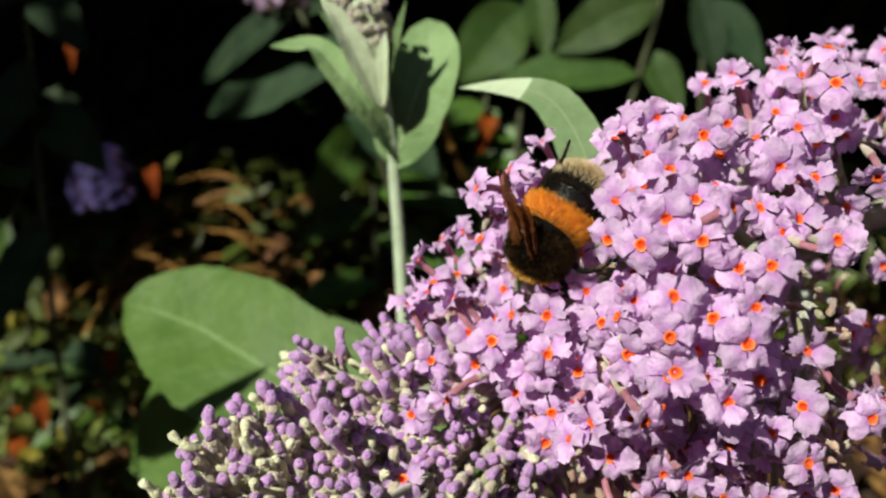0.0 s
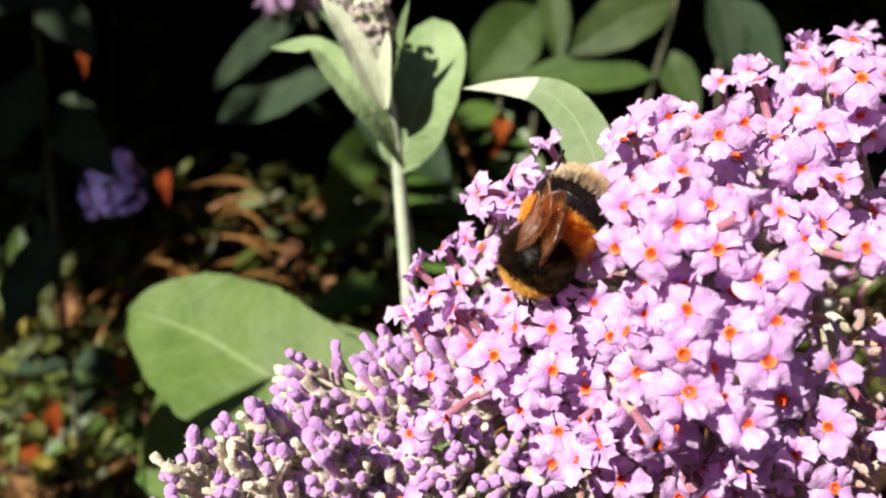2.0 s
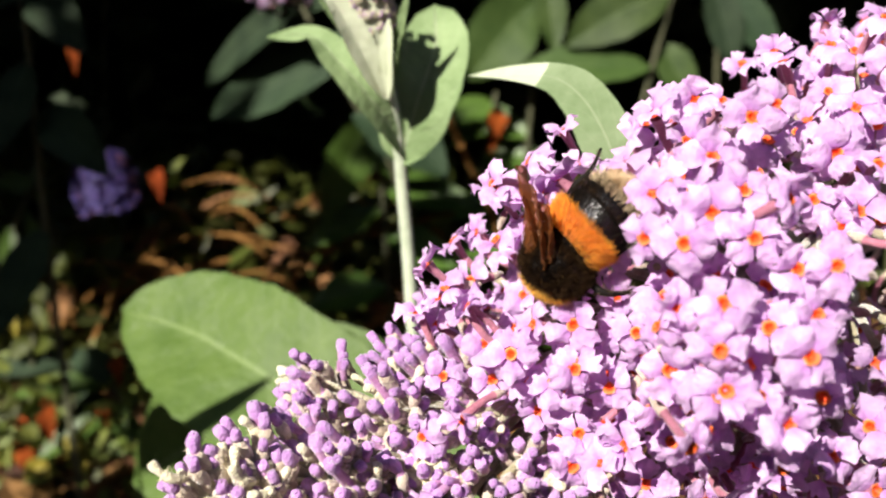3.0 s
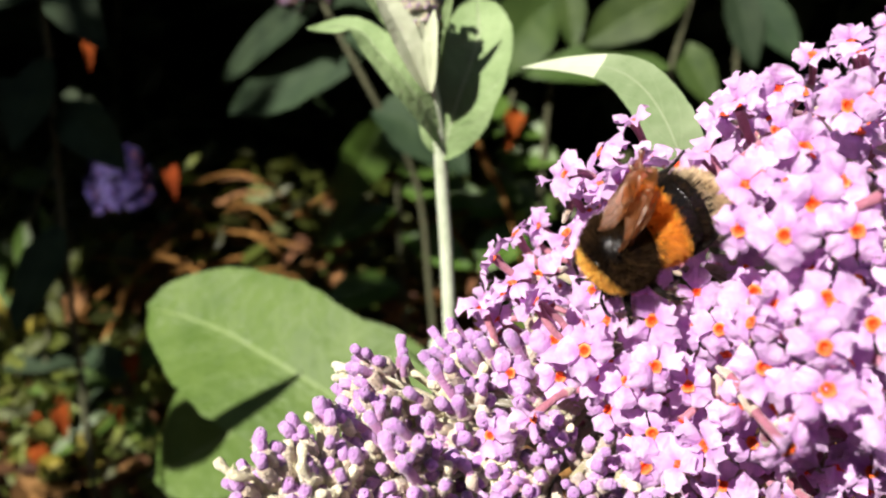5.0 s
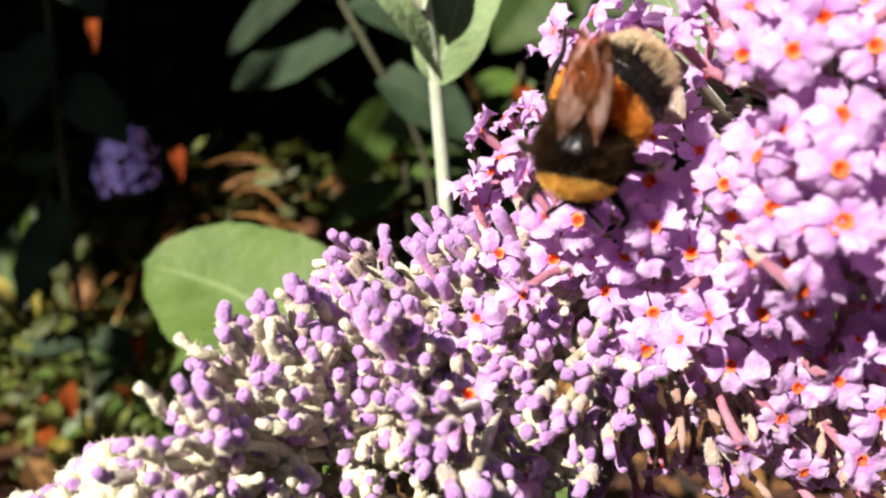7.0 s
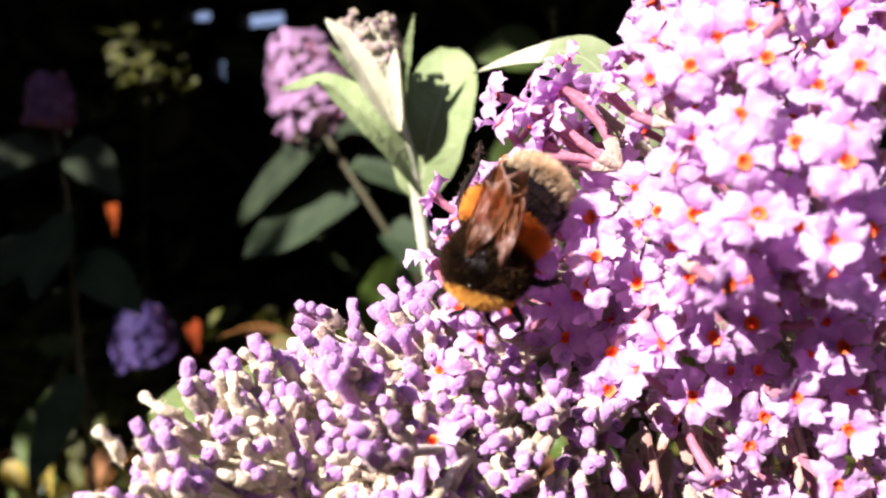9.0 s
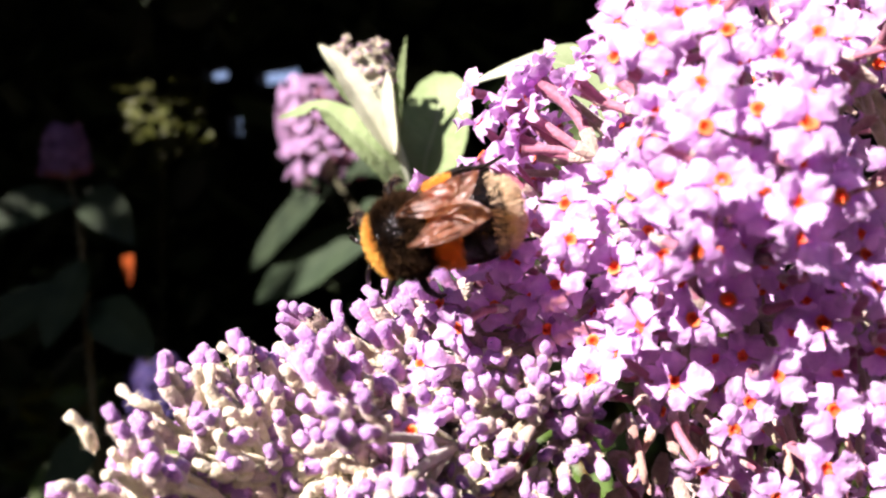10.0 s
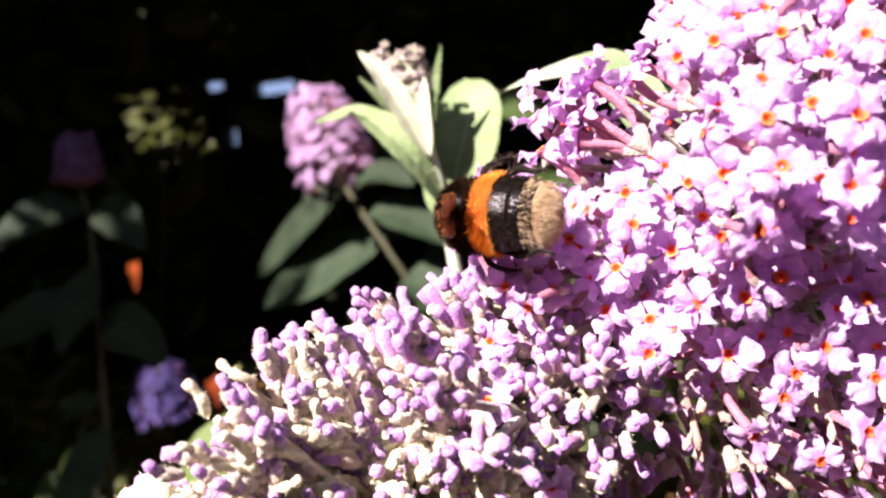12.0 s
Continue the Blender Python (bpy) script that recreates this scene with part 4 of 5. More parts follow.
def build_front_shoot():
    shoot = thing("bush_shoot", P(-0.05, 3.5, 9.65), "felted grey-green butterfly bush shoot with a young flower spike", "plant")
    m = Matrix.Translation(-shoot.location)

    def here(ob):
        ob.matrix_basis = m
        return ob

    here(stalk("stem", pts((-.05, 3.5, 9.65), (-.11, 3.42, 12.0), (-.15, 3.36, 13.09), (-.172, 3.31, 13.49), (-.18, 3.27, 13.65), (-.20, 3.22, 13.80), (-.23, 3.16, 13.95)),
               0.025 * S, 0.020 * S, STEM, shoot, 24, 10))
    # pair of leaves below the spike
    here(leaf(shoot, pts((-.172, 3.28, 13.60), (-.190, 3.23, 13.68), (-.27, 3.16, 13.81), (-.37, 3.17, 13.92), (-.45, 3.23, 13.985), (-.61, 3.28, 13.985)), 0.135 * S, (.55, -.75, .35), LEAF_PALE, fold=0.35, wave=.05, shape=.95))
    here(leaf(shoot, pts((-.168, 3.28, 13.57), (-.150, 3.26, 13.66), (-.105, 3.25, 13.80), (-.06, 3.30, 13.95), (-.065, 3.36, 14.09)), 0.27 * S, (-.25, -.95, .1), LEAF_PALE, fold=.15, wave=.05, shape=1.25, blunt=.3))
    here(leaf(shoot, pts((-.20, 3.20, 13.80), (-.165, 3.13, 13.95), (-.115, 3.06, 14.13)), 0.05 * S, (-.4, -.9, .1), LEAF_PALE, fold=.4))
    here(leaf(shoot, pts((-.22, 3.24, 13.80), (-.30, 3.25, 13.95), (-.42, 3.2, 14.10)), 0.06 * S, (.3, -.9, .2), LEAF_PALE, fold=.4))
    # young spike: a wedge of felted bracts and bud knots
    verts, faces = [], []
    line = bent(pts((-.20, 3.18, 13.80), (-.235, 3.14, 13.97), (-.27, 3.10, 14.13)), 10)
    v, f = tube(line, [S * r for r in (.018, .030, .042, .052, .060, .066, .070, .070, .060, .03)], 12)
    body = part("spike", mesh("spike", v, f, SPIKE_FELT), shoot, m, "felted young flower spike")
    # woolly bracts that clasp the spike
    here(leaf(shoot, pts((-.205, 3.135, 13.79), (-.262, 3.075, 13.93), (-.325, 3.03, 14.06), (-.375, 3.01, 14.13)), 0.085 * S, (.45, -.85, .1), SPIKE_FELT, fold=.45, wave=.05, shape=.8, label="white-felted bract"))
    here(leaf(shoot, pts((-.195, 3.14, 13.79), (-.185, 3.08, 13.92), (-.180, 3.05, 14.03)), 0.06 * S, (-.5, -.8, .1), SPIKE_FELT, fold=.45, wave=.05, shape=.9, label="white-felted bract"))
    rr = random.Random(4)
    for k in range(150):
        t = rr.uniform(0.5, 1.0)
        i = min(int(t * 9), 8)
        a = rr.uniform(0, 6.28)
        r = (.018 + .05 * min(t * 1.3, 1)) * S
        c = line[i].lerp(line[i + 1], t * 9 - i) + Vector((math.cos(a) * r, math.sin(a) * r, 0))
        d = (Vector((math.cos(a), math.sin(a), 0.8))).normalized()
        part("flower_bud", YOUNG[k % 8] if k % 6 == 0 else KNOTS[k % 6], body, set_at(c + d * rr.uniform(.002, .018) * S, d, None, a, rr.uniform(0.20, 0.42)))
    return shoot


build_front_shoot()


def build_arching_leaf():
    """The shoot that carries the panicle, with the leaf that arches over beside it."""
    shoot = thing("bush_branch", P(1.5, 3.2, 9.65), "butterfly bush branch with an arching grey-green leaf", "plant")
    m = Matrix.Translation(-shoot.location)
    stalk("stem", [p - shoot.location for p in pts((1.5, 3.2, 9.65), (1.75, 3.3, 11.8), (1.75, 3.05, 13.3), (1.6, 2.9, 13.62))], .07 * S, .05 * S, STEM, shoot, 20, 10)
    leaf(shoot, [p - shoot.location for p in pts((.52, 2.40, 13.46), (.435, 2.36, 13.64), (.39, 2.385, 13.75), (.345, 2.45, 13.825), (.285, 2.54, 13.868), (.18, 2.63, 13.876), (.07, 2.72, 13.868))],
         0.122 * S, (-.35, -.9, .25), LEAF_FELT, fold=.10, wave=.03, shape=.56, n=36, up2=(-.15, -.66, .66), knee=.66, tip=LEAF_UNDER, tip_from=.70, label="arching grey-green leaf, its tip curled over")
    stalk("leaf_stalk", [p - shoot.location for p in pts((1.1, 2.7, 13.3), (.8, 2.5, 13.35), (.52, 2.42, 13.50))], .02 * S, .012 * S, STEM, shoot)


build_arching_leaf()


def build_low_shoot():
    shoot = thing("bush_shoot", P(-.2, 4.3, 9.65), "butterfly bush shoot with broad soft green leaves", "plant")

    def q(*places):
        return [p - shoot.location for p in pts(*places)]

    stalk("stem", q((-.2, 4.3, 9.65), (-.28, 4.1, 11.2), (-.25, 3.95, 12.4), (-.22, 3.85, 12.75)), .05 * S, .035 * S, STEM, shoot)
    leaf(shoot, q((.42, 3.46, 11.92), (-.30, 3.74, 12.31), (-.9, 3.98, 12.56), (-1.3, 4.2, 12.67), (-1.68, 4.36, 12.71)), 0.71 * S, (.05, -.82, .55), LEAF, fold=.18, wave=.03, shape=1.12, blunt=.22, n=34, m=12,
         label="broad soft green leaf lit by the sun")
    leaf(shoot, q((-.15, 4.25, 12.34), (-.70, 4.36, 12.26), (-1.24, 4.48, 12.06), (-1.80, 4.58, 11.68)), 0.92 * S, (.05, -.9, .45), LEAF, fold=.12, wave=.03, shape=1.0, blunt=.2, n=28, m=10)
    leaf(shoot, q((-.25, 3.9, 12.2), (-.4, 3.5, 12.25), (-.6, 3.1, 12.2), (-.9, 2.75, 12.05)), 0.5 * S, (-.1, -.2, 1), LEAF, fold=.15, n=24, m=8)
    leaf(shoot, q((-.28, 4.1, 11.4), (-.7, 3.9, 11.5), (-1.15, 3.8, 11.45), (-1.6, 3.7, 11.3)), 0.55 * S, (.0, -.4, .9), LEAF, fold=.15, n=24, m=8)


build_low_shoot()


# ---- shoots further back ----
def whole_floret(petals, rr):
    """Tube and lobes of a distant floret as one mesh."""
    me = TUBES[rr.randrange(5)]
    verts, faces = [v.co.copy() for v in me.vertices], [tuple(p.vertices) for p in me.polygons]
    index = [0] * len(faces)
    for j in range(4):
        m = Matrix.Rotation(j * math.pi / 2, 4, "Z") @ Matrix.Rotation(rr.uniform(-.5, .1), 4, "Y")
        me = petals[rr.randrange(len(petals))]
        faces += [tuple(len(verts) + i for i in p.vertices) for p in me.polygons]
        verts += [m @ v.co for v in me.vertices]
        index += [1] * len(me.polygons)
    return mesh("floret", verts, faces, [TUBE, petals[0].materials[0]], index)


def far_panicle(foot, tip, radius, label, seed, petals=PETALS):
    """A whole panicle some way off: many small florets round a spine."""
    a, b = P(*foot), P(*tip)
    ob = thing("flower_panicle", a, label, "flower")
    rr = random.Random(seed)
    florets = [whole_floret(petals, rr) for _ in range(6)]
    d = (b - a)
    v, f = tube([Vector(), d * .5, d], [.05 * S, .04 * S, .02 * S], 6)
    part("main_stalk", mesh("main_stalk", v, f, STALK), ob)
    x, y, z = frame_of(d)
    for k in range(230):
        t = rr.random() ** 0.9
        r = radius * S * (1 - 0.40 * t ** 3) * rr.uniform(0.75, 1.0)
        an = rr.uniform(0, 6.28)
        out = math.cos(an) * x + math.sin(an) * y
        c = d * t + out * r
        part("floret", florets[k % len(florets)], ob, set_at(c, out + z * .35, None, an, 1.08))
    return ob


far_panicle((-1.40, 7.12, 14.36), (-1.60, 7.23, 15.16), .35, "small lilac panicle on a shoot further back", 31, PETALS_DULL)
far_panicle((-3.58, 7.0, 14.62), (-3.57, 7.0, 14.98), .19, "small purple panicle with shade painted into its petals", 32, PETALS_SHADE)
far_panicle((-4.05, 9.4, 12.35), (-4.15, 9.35, 12.95), .36, "blue-purple panicle, its deep shade painted into the petals", 33, PETALS_BLUE_SHADE)


def build_back_shoot(name, label, stem, leaves, mat=LEAF_SHADE):
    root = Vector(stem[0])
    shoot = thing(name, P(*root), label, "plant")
    stalk("stem", [p - shoot.location for p in pts(*stem)], .030 * S, .020 * S, STALK_SHADE, shoot, 16)
    for base, tip, width, up, sag in leaves:
        a, b = Vector(base), Vector(tip)
        mid1 = a.lerp(b, .33) + Vector((0, 0, sag))
        mid2 = a.lerp(b, .67) + Vector((0, 0, sag * .8))
        leaf(shoot, [p - shoot.location for p in pts(a, mid1, mid2, b)], width * S, up, mat, n=18, fold=.25, shape=.9)
    return shoot


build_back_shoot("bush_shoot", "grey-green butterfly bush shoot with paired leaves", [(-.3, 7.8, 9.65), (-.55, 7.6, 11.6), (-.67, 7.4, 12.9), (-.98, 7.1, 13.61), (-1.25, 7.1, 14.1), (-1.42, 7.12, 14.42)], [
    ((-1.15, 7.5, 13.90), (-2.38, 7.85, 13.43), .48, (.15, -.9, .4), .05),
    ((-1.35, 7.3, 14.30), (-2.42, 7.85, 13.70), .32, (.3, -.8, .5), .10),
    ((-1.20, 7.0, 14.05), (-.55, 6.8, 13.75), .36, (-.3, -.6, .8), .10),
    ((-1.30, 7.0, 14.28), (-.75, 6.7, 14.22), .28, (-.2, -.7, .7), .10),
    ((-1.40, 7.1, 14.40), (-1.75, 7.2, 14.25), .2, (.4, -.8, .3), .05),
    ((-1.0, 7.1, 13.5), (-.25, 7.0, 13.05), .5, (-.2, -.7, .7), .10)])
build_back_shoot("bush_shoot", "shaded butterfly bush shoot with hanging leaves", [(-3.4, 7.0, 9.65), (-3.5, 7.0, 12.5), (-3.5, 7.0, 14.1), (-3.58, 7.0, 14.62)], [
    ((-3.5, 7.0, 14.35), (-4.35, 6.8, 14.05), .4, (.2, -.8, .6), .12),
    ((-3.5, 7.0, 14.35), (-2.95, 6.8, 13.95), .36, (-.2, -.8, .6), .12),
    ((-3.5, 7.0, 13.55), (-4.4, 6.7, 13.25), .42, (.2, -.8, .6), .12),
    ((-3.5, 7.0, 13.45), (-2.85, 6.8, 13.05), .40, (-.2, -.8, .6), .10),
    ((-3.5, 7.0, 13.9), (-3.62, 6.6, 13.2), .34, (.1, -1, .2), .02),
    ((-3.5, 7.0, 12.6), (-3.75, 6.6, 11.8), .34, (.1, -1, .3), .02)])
CAMSIDE = (.05, -.95, .3)
build_back_shoot("bush_shoot", "green and grey-green bush leaves at the back of the bed", [(1.3, 9.4, 9.65), (1.4, 9.25, 12.6), (1.55, 9.1, 13.53), (1.80, 9.1, 14.66), (2.0, 9.1, 15.6)], [
    ((1.60, 9.05, 13.86), (.20, 8.85, 13.78), .44, (0, -.85, .5), .05),
    ((1.78, 9.1, 14.58), (.75, 8.95, 14.05), .54, CAMSIDE, .06),
    ((1.69, 9.2, 14.1), (2.05, 9.05, 13.47), .36, CAMSIDE, .03)], LEAF_MID)
build_back_shoot("bush_shoot", "broad green leaves of a bush in the back of the bed", [(.3, 9.6, 9.65), (.42, 9.5, 12.6), (.5, 9.3, 14.2), (.52, 9.2, 14.9), (.55, 9.2, 15.7)], [
    ((.46, 9.2, 14.50), (-.18, 8.95, 13.73), .66, (.3, -.9, .3), .04),
    ((.55, 9.2, 14.80), (.68, 9.05, 14.01), .32, CAMSIDE, 0),
    ((.52, 9.2, 14.70), (1.05, 9.2, 14.85), .4, CAMSIDE, .05),
    ((.5, 9.3, 15.2), (-.3, 9.2, 15.3), .5, CAMSIDE, .05)], LEAF_MID)
build_back_shoot("bush_shoot", "grey-green shaded shoot in the back of the bed", [(2.5, 9.8, 9.65), (2.4, 9.6, 12.6), (2.3, 9.4, 14.2), (2.2, 9.2, 15.2)], [
    ((2.15, 9.2, 14.75), (2.40, 9.05, 13.85), .36, CAMSIDE, .0),
    ((2.25, 9.3, 14.6), (2.85, 9.1, 13.9), .4, CAMSIDE, .05),
    ((2.25, 9.3, 14.9), (1.55, 9.2, 15.2), .4, CAMSIDE, .05)])
build_back_shoot("low_herb", "fresh green herb leaves among dead stalks", [(-1.0, 9.9, 9.65), (-1.1, 9.8, 11.6), (-1.15, 9.7, 12.8), (-1.2, 9.65, 13.4)], [
    ((-1.22, 9.6, 13.36), (-1.76, 9.45, 12.22), .50, (.4, -.9, .3), .04),
    ((-1.20, 9.65, 13.3), (-1.03, 9.45, 12.8), .34, CAMSIDE, .02),
    ((-1.16, 9.65, 12.75), (-.48, 9.45, 12.72), .30, (0, -.8, .6), .06),
    ((-1.15, 9.7, 12.3), (-1.95, 9.5, 11.9), .36, (.2, -.8, .6), .06),
    ((-1.1, 9.8, 12.0), (-.3, 9.5, 11.7), .42, (-.1, -.8, .6), .06),
    ((-1.1, 9.8, 12.9), (.1, 9.5, 13.2), .38, (0, -.8, .6), .08),
    ((-1.1, 9.8, 12.5), (-.1, 9.5, 12.35), .44, (0, -.8, .6), .08),
    ((-1.1, 9.8, 11.4), (-2.0, 9.5, 11.2), .42, (.1, -.8, .6), .06)], LEAF_FRESH)
FILL = random.Random(17)
build_back_shoot("low_herb", "leafy green herb behind the shoot", [(-.2, 9.9, 9.65), (-.1, 9.8, 11.8), (0.0, 9.7, 12.9), (.1, 9.65, 13.6)], [
    ((x, 9.7, z), (x + dx, 9.45, z + dz), w, (dx * .3, -.85, .45), .06) for x, z, dx, dz, w in
    [(FILL.uniform(-.35, .45), 11.2 + k * .19, FILL.choice((-1, 1)) * FILL.uniform(.5, .95), FILL.uniform(-.55, .12), FILL.uniform(.28, .46)) for k in range(13)]], LEAF_FRESH)
build_back_shoot("low_herb", "low green herb at the edge of the litter", [(-3.6, 8.2, 9.65), (-3.6, 8.2, 10.4), (-3.55, 8.1, 10.9)], [
    ((-3.6, 8.1, 10.8), (-4.5, 7.9, 10.75), .26, (.1, -.6, .8), .06),
    ((-3.6, 8.1, 10.9), (-2.9, 7.9, 11.2), .26, (-.1, -.7, .7), .08),
    ((-3.6, 8.1, 10.6), (-3.1, 7.7, 10.1), .26, (-.1, -.7, .7), .06),
    ((-3.6, 8.1, 10.5), (-4.3, 7.8, 10.1), .26, (.1, -.6, .8), .06)], LEAF_FRESH)
build_back_shoot("trailing_weed", "weed with a chain of small hanging green leaves", [(-5.6, 9.6, 9.65), (-5.5, 9.5, 11.2), (-5.2, 9.5, 12.2), (-4.9, 9.5, 12.7)], [
    ((-5.55, 9.5, 11.9), (-5.6, 9.3, 11.3), .22, (0, -.9, .3), 0), ((-5.3, 9.5, 12.1), (-5.25, 9.3, 11.5), .22, (.2, -.9, .3), 0),
    ((-5.1, 9.5, 12.3), (-4.75, 9.3, 11.6), .22, (-.2, -.9, .3), 0), ((-5.5, 9.5, 11.5), (-5.75, 9.3, 10.9), .24, (0, -.9, .3), 0),
    ((-5.5, 9.5, 11.2), (-5.1, 9.3, 10.8), .24, (0, -.9, .3), 0), ((-4.95, 9.5, 12.6), (-5.3, 9.3, 12.6), .26, (0, -.9, .3), 0)], LEAF_FRESH)


build_back_shoot("trailing_weed", "yellow-green weed in a patch of sun", [(-4.5, 8.3, 9.65), (-4.45, 8.2, 10.8), (-4.35, 8.2, 11.5), (-4.25, 8.2, 12.1)], [
    ((-4.33, 8.2, 12.0), (-4.36, 8.1, 11.76), .15, (.1, -.9, .4), .02), ((-4.30, 8.2, 11.8), (-4.22, 8.1, 11.56), .16, (.1, -.9, .4), .02),
    ((-4.33, 8.2, 11.6), (-4.20, 8.1, 11.38), .16, (0, -.9, .4), .02), ((-4.38, 8.2, 11.5), (-4.62, 8.1, 11.62), .15, (.2, -.9, .4), .03),
    ((-4.40, 8.2, 11.2), (-4.62, 8.1, 11.05), .18, (.2, -.8, .5), .03), ((-4.42, 8.2, 11.1), (-4.15, 8.1, 11.22), .17, (-.2, -.8, .5), .03),
    ((-4.45, 8.2, 10.6), (-4.72, 8.0, 10.45), .22, (.2, -.8, .5), .03), ((-4.46, 8.2, 10.4), (-4.1, 8.0, 10.45), .20, (-.2, -.8, .5), .04),
    ((-4.48, 8.2, 10.1), (-4.15, 7.9, 9.95), .22, (-.1, -.7, .6), .04), ((-4.48, 8.2, 10.0), (-4.75, 7.9, 10.05), .20, (.1, -.7, .6), .04)], LEAF_OLIVE)
build_back_shoot("low_herb", "herb with long lying leaves, shade painted into the green", [(-4.2, 8.5, 9.65), (-4.15, 8.4, 10.5), (-4.1, 8.3, 11.0)], [
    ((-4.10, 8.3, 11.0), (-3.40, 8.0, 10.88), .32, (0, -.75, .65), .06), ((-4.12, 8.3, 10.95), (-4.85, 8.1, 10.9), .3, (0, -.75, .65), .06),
    ((-4.15, 8.4, 10.5), (-3.6, 8.1, 10.4), .3, (0, -.75, .65), .06)], LEAF_SHADE)


def loose_leaf(name, label, category, base, tip, width, up, mat, sag=.1):
    a, b = Vector(base), Vector(tip)
    line = [p - P(*a) for p in pts(a, a.lerp(b, .35) + Vector((0, 0, sag)), a.lerp(b, .7) + Vector((0, 0, sag)), b)]
    ob = thing(name, P(*a), label, category)
    leaf(ob, line, width * S, up, mat, "blade", n=14, m=6, fold=.4, wave=.12)


for base, tip, w in (((.18, 9.4, 13.42), (.05, 9.3, 13.0), .2), ((-4.4, 9.5, 14.1), (-4.35, 9.4, 13.75), .12), ((-3.85, 9.0, 10.85), (-4.05, 8.9, 10.5), .25),
                     ((-3.60, 9.5, 12.72), (-3.52, 9.4, 12.40), .16), ((-5.0, 8.6, 10.3), (-4.7, 8.3, 9.9), .4), ((-5.2, 8.9, 10.0), (-5.0, 8.5, 9.75), .4), ((-3.52, 8.05, 11.06), (-3.44, 7.95, 10.86), .16), ((-4.22, 7.9, 10.72), (-4.12, 7.85, 10.30), .20), ((-3.70, 7.9, 10.60), (-3.55, 7.85, 10.45), .14), ((-4.5, 7.85, 10.2), (-4.3, 7.8, 9.95), .2)):
    loose_leaf("dead_leaf", "rust-red withered leaf caught among the stalks", "leaf", base, tip, w, (.3, -.9, .3), DRY_RED)
for base, tip, w in (((-4.9, 9.2, 11.1), (-5.15, 9.0, 10.5), .26), ((-5.6, 9.0, 11.4), (-5.2, 8.9, 10.9), .24), ((-4.9, 8.2, 9.95), (-4.4, 8.0, 10.0), .3), ((-4.62, 8.1, 11.75), (-4.45, 8.0, 11.3), .16), ((-4.0, 7.9, 10.35), (-3.8, 7.8, 9.95), .2), ((-4.35, 7.8, 9.9), (-4.1, 7.7, 10.05), .22)):
    loose_leaf("yellow_leaf", "yellowing leaf near the ground", "leaf", base, tip, w, (.2, -.9, .4), LEAF_YELLOW)


def build_dry_stalks():
    rr = random.Random(8)
    for k in range(34):
        x, y = rr.uniform(-5.2, 1.0), rr.uniform(9.4, 12.0)
        z = rr.uniform(10.2, 12.2)
        d = Vector((rr.uniform(-1, 1), rr.uniform(-.4, .4), rr.uniform(-.5, .4))) * rr.uniform(.5, 1.3)
        a = Vector((x, y, z))
        ob = thing("dry_stalk", P(*(a - d)), "bent dry straw-coloured stalk in the undergrowth", "stalk", "dry stalks")
        stalk("stem", [p - ob.location for p in pts(a - d, a + Vector((0, 0, rr.uniform(0, .25))), a + d)], .035 * S, .02 * S, STRAW, ob, 8, 6)
    for line in (((-4.9, 9.9, 10.2), (-4.4, 10, 11.17), (-4.15, 10, 11.5), (-3.73, 10, 11.84), (-3.2, 10, 11.95), (-2.55, 10, 11.9)), ((-3.0, 10, 11.0), (-3.6, 10, 11.5), (-4.0, 10, 11.62), (-4.3, 10, 11.4)),
                 ((-.45, 8.8, 13.6), (-.15, 8.8, 12.95), (.08, 8.9, 12.45), (.5, 9.2, 11.0)), ((-5.4, 10, 10.4), (-4.9, 10, 11.0), (-4.4, 10, 11.4))):
        ob = thing("dry_stalk", P(*line[0]), "arched dry brown stalk over the litter", "stalk", "dry stalks")
        stalk("stem", [p - ob.location for p in pts(*line)], .04 * S, .02 * S, STRAW, ob, 16, 6)
    for k in range(22):
        a = Vector((rr.uniform(-4.4, -1.8), rr.uniform(9.8, 10.9), rr.uniform(11.0, 12.4)))
        run, rise = rr.choice((-1, 1)) * rr.uniform(.5, 1.2), rr.uniform(.0, .35)
        ob = thing("grass_blade", P(*a), "withered grass blade arching over the litter", "grass", "withered grass blades")
        line = [p - ob.location for p in pts(a, a + Vector((run * .45, 0, rise)), a + Vector((run, rr.uniform(-.2, .2), rise * rr.uniform(.2, .9))))]
        leaf(ob, line, rr.uniform(.03, .065) * S, (0, -.6, .8), STRAW if rr.random() < .6 else DRY, "blade", n=12, m=2, fold=.3)
    for k in range(70):
        a = Vector((rr.uniform(-5.5, .5), rr.uniform(9.2, 12.0), rr.uniform(9.8, 11.9)))
        b = a + Vector((rr.uniform(-.5, .5), rr.uniform(-.3, .3), rr.uniform(-.4, .3)))
        loose_leaf("dead_leaf", "curled brown dead leaf in the undergrowth", "leaf", a, b, rr.uniform(.12, .3), (rr.uniform(-.5, .5), -.7, .5), DRY)


build_dry_stalks()


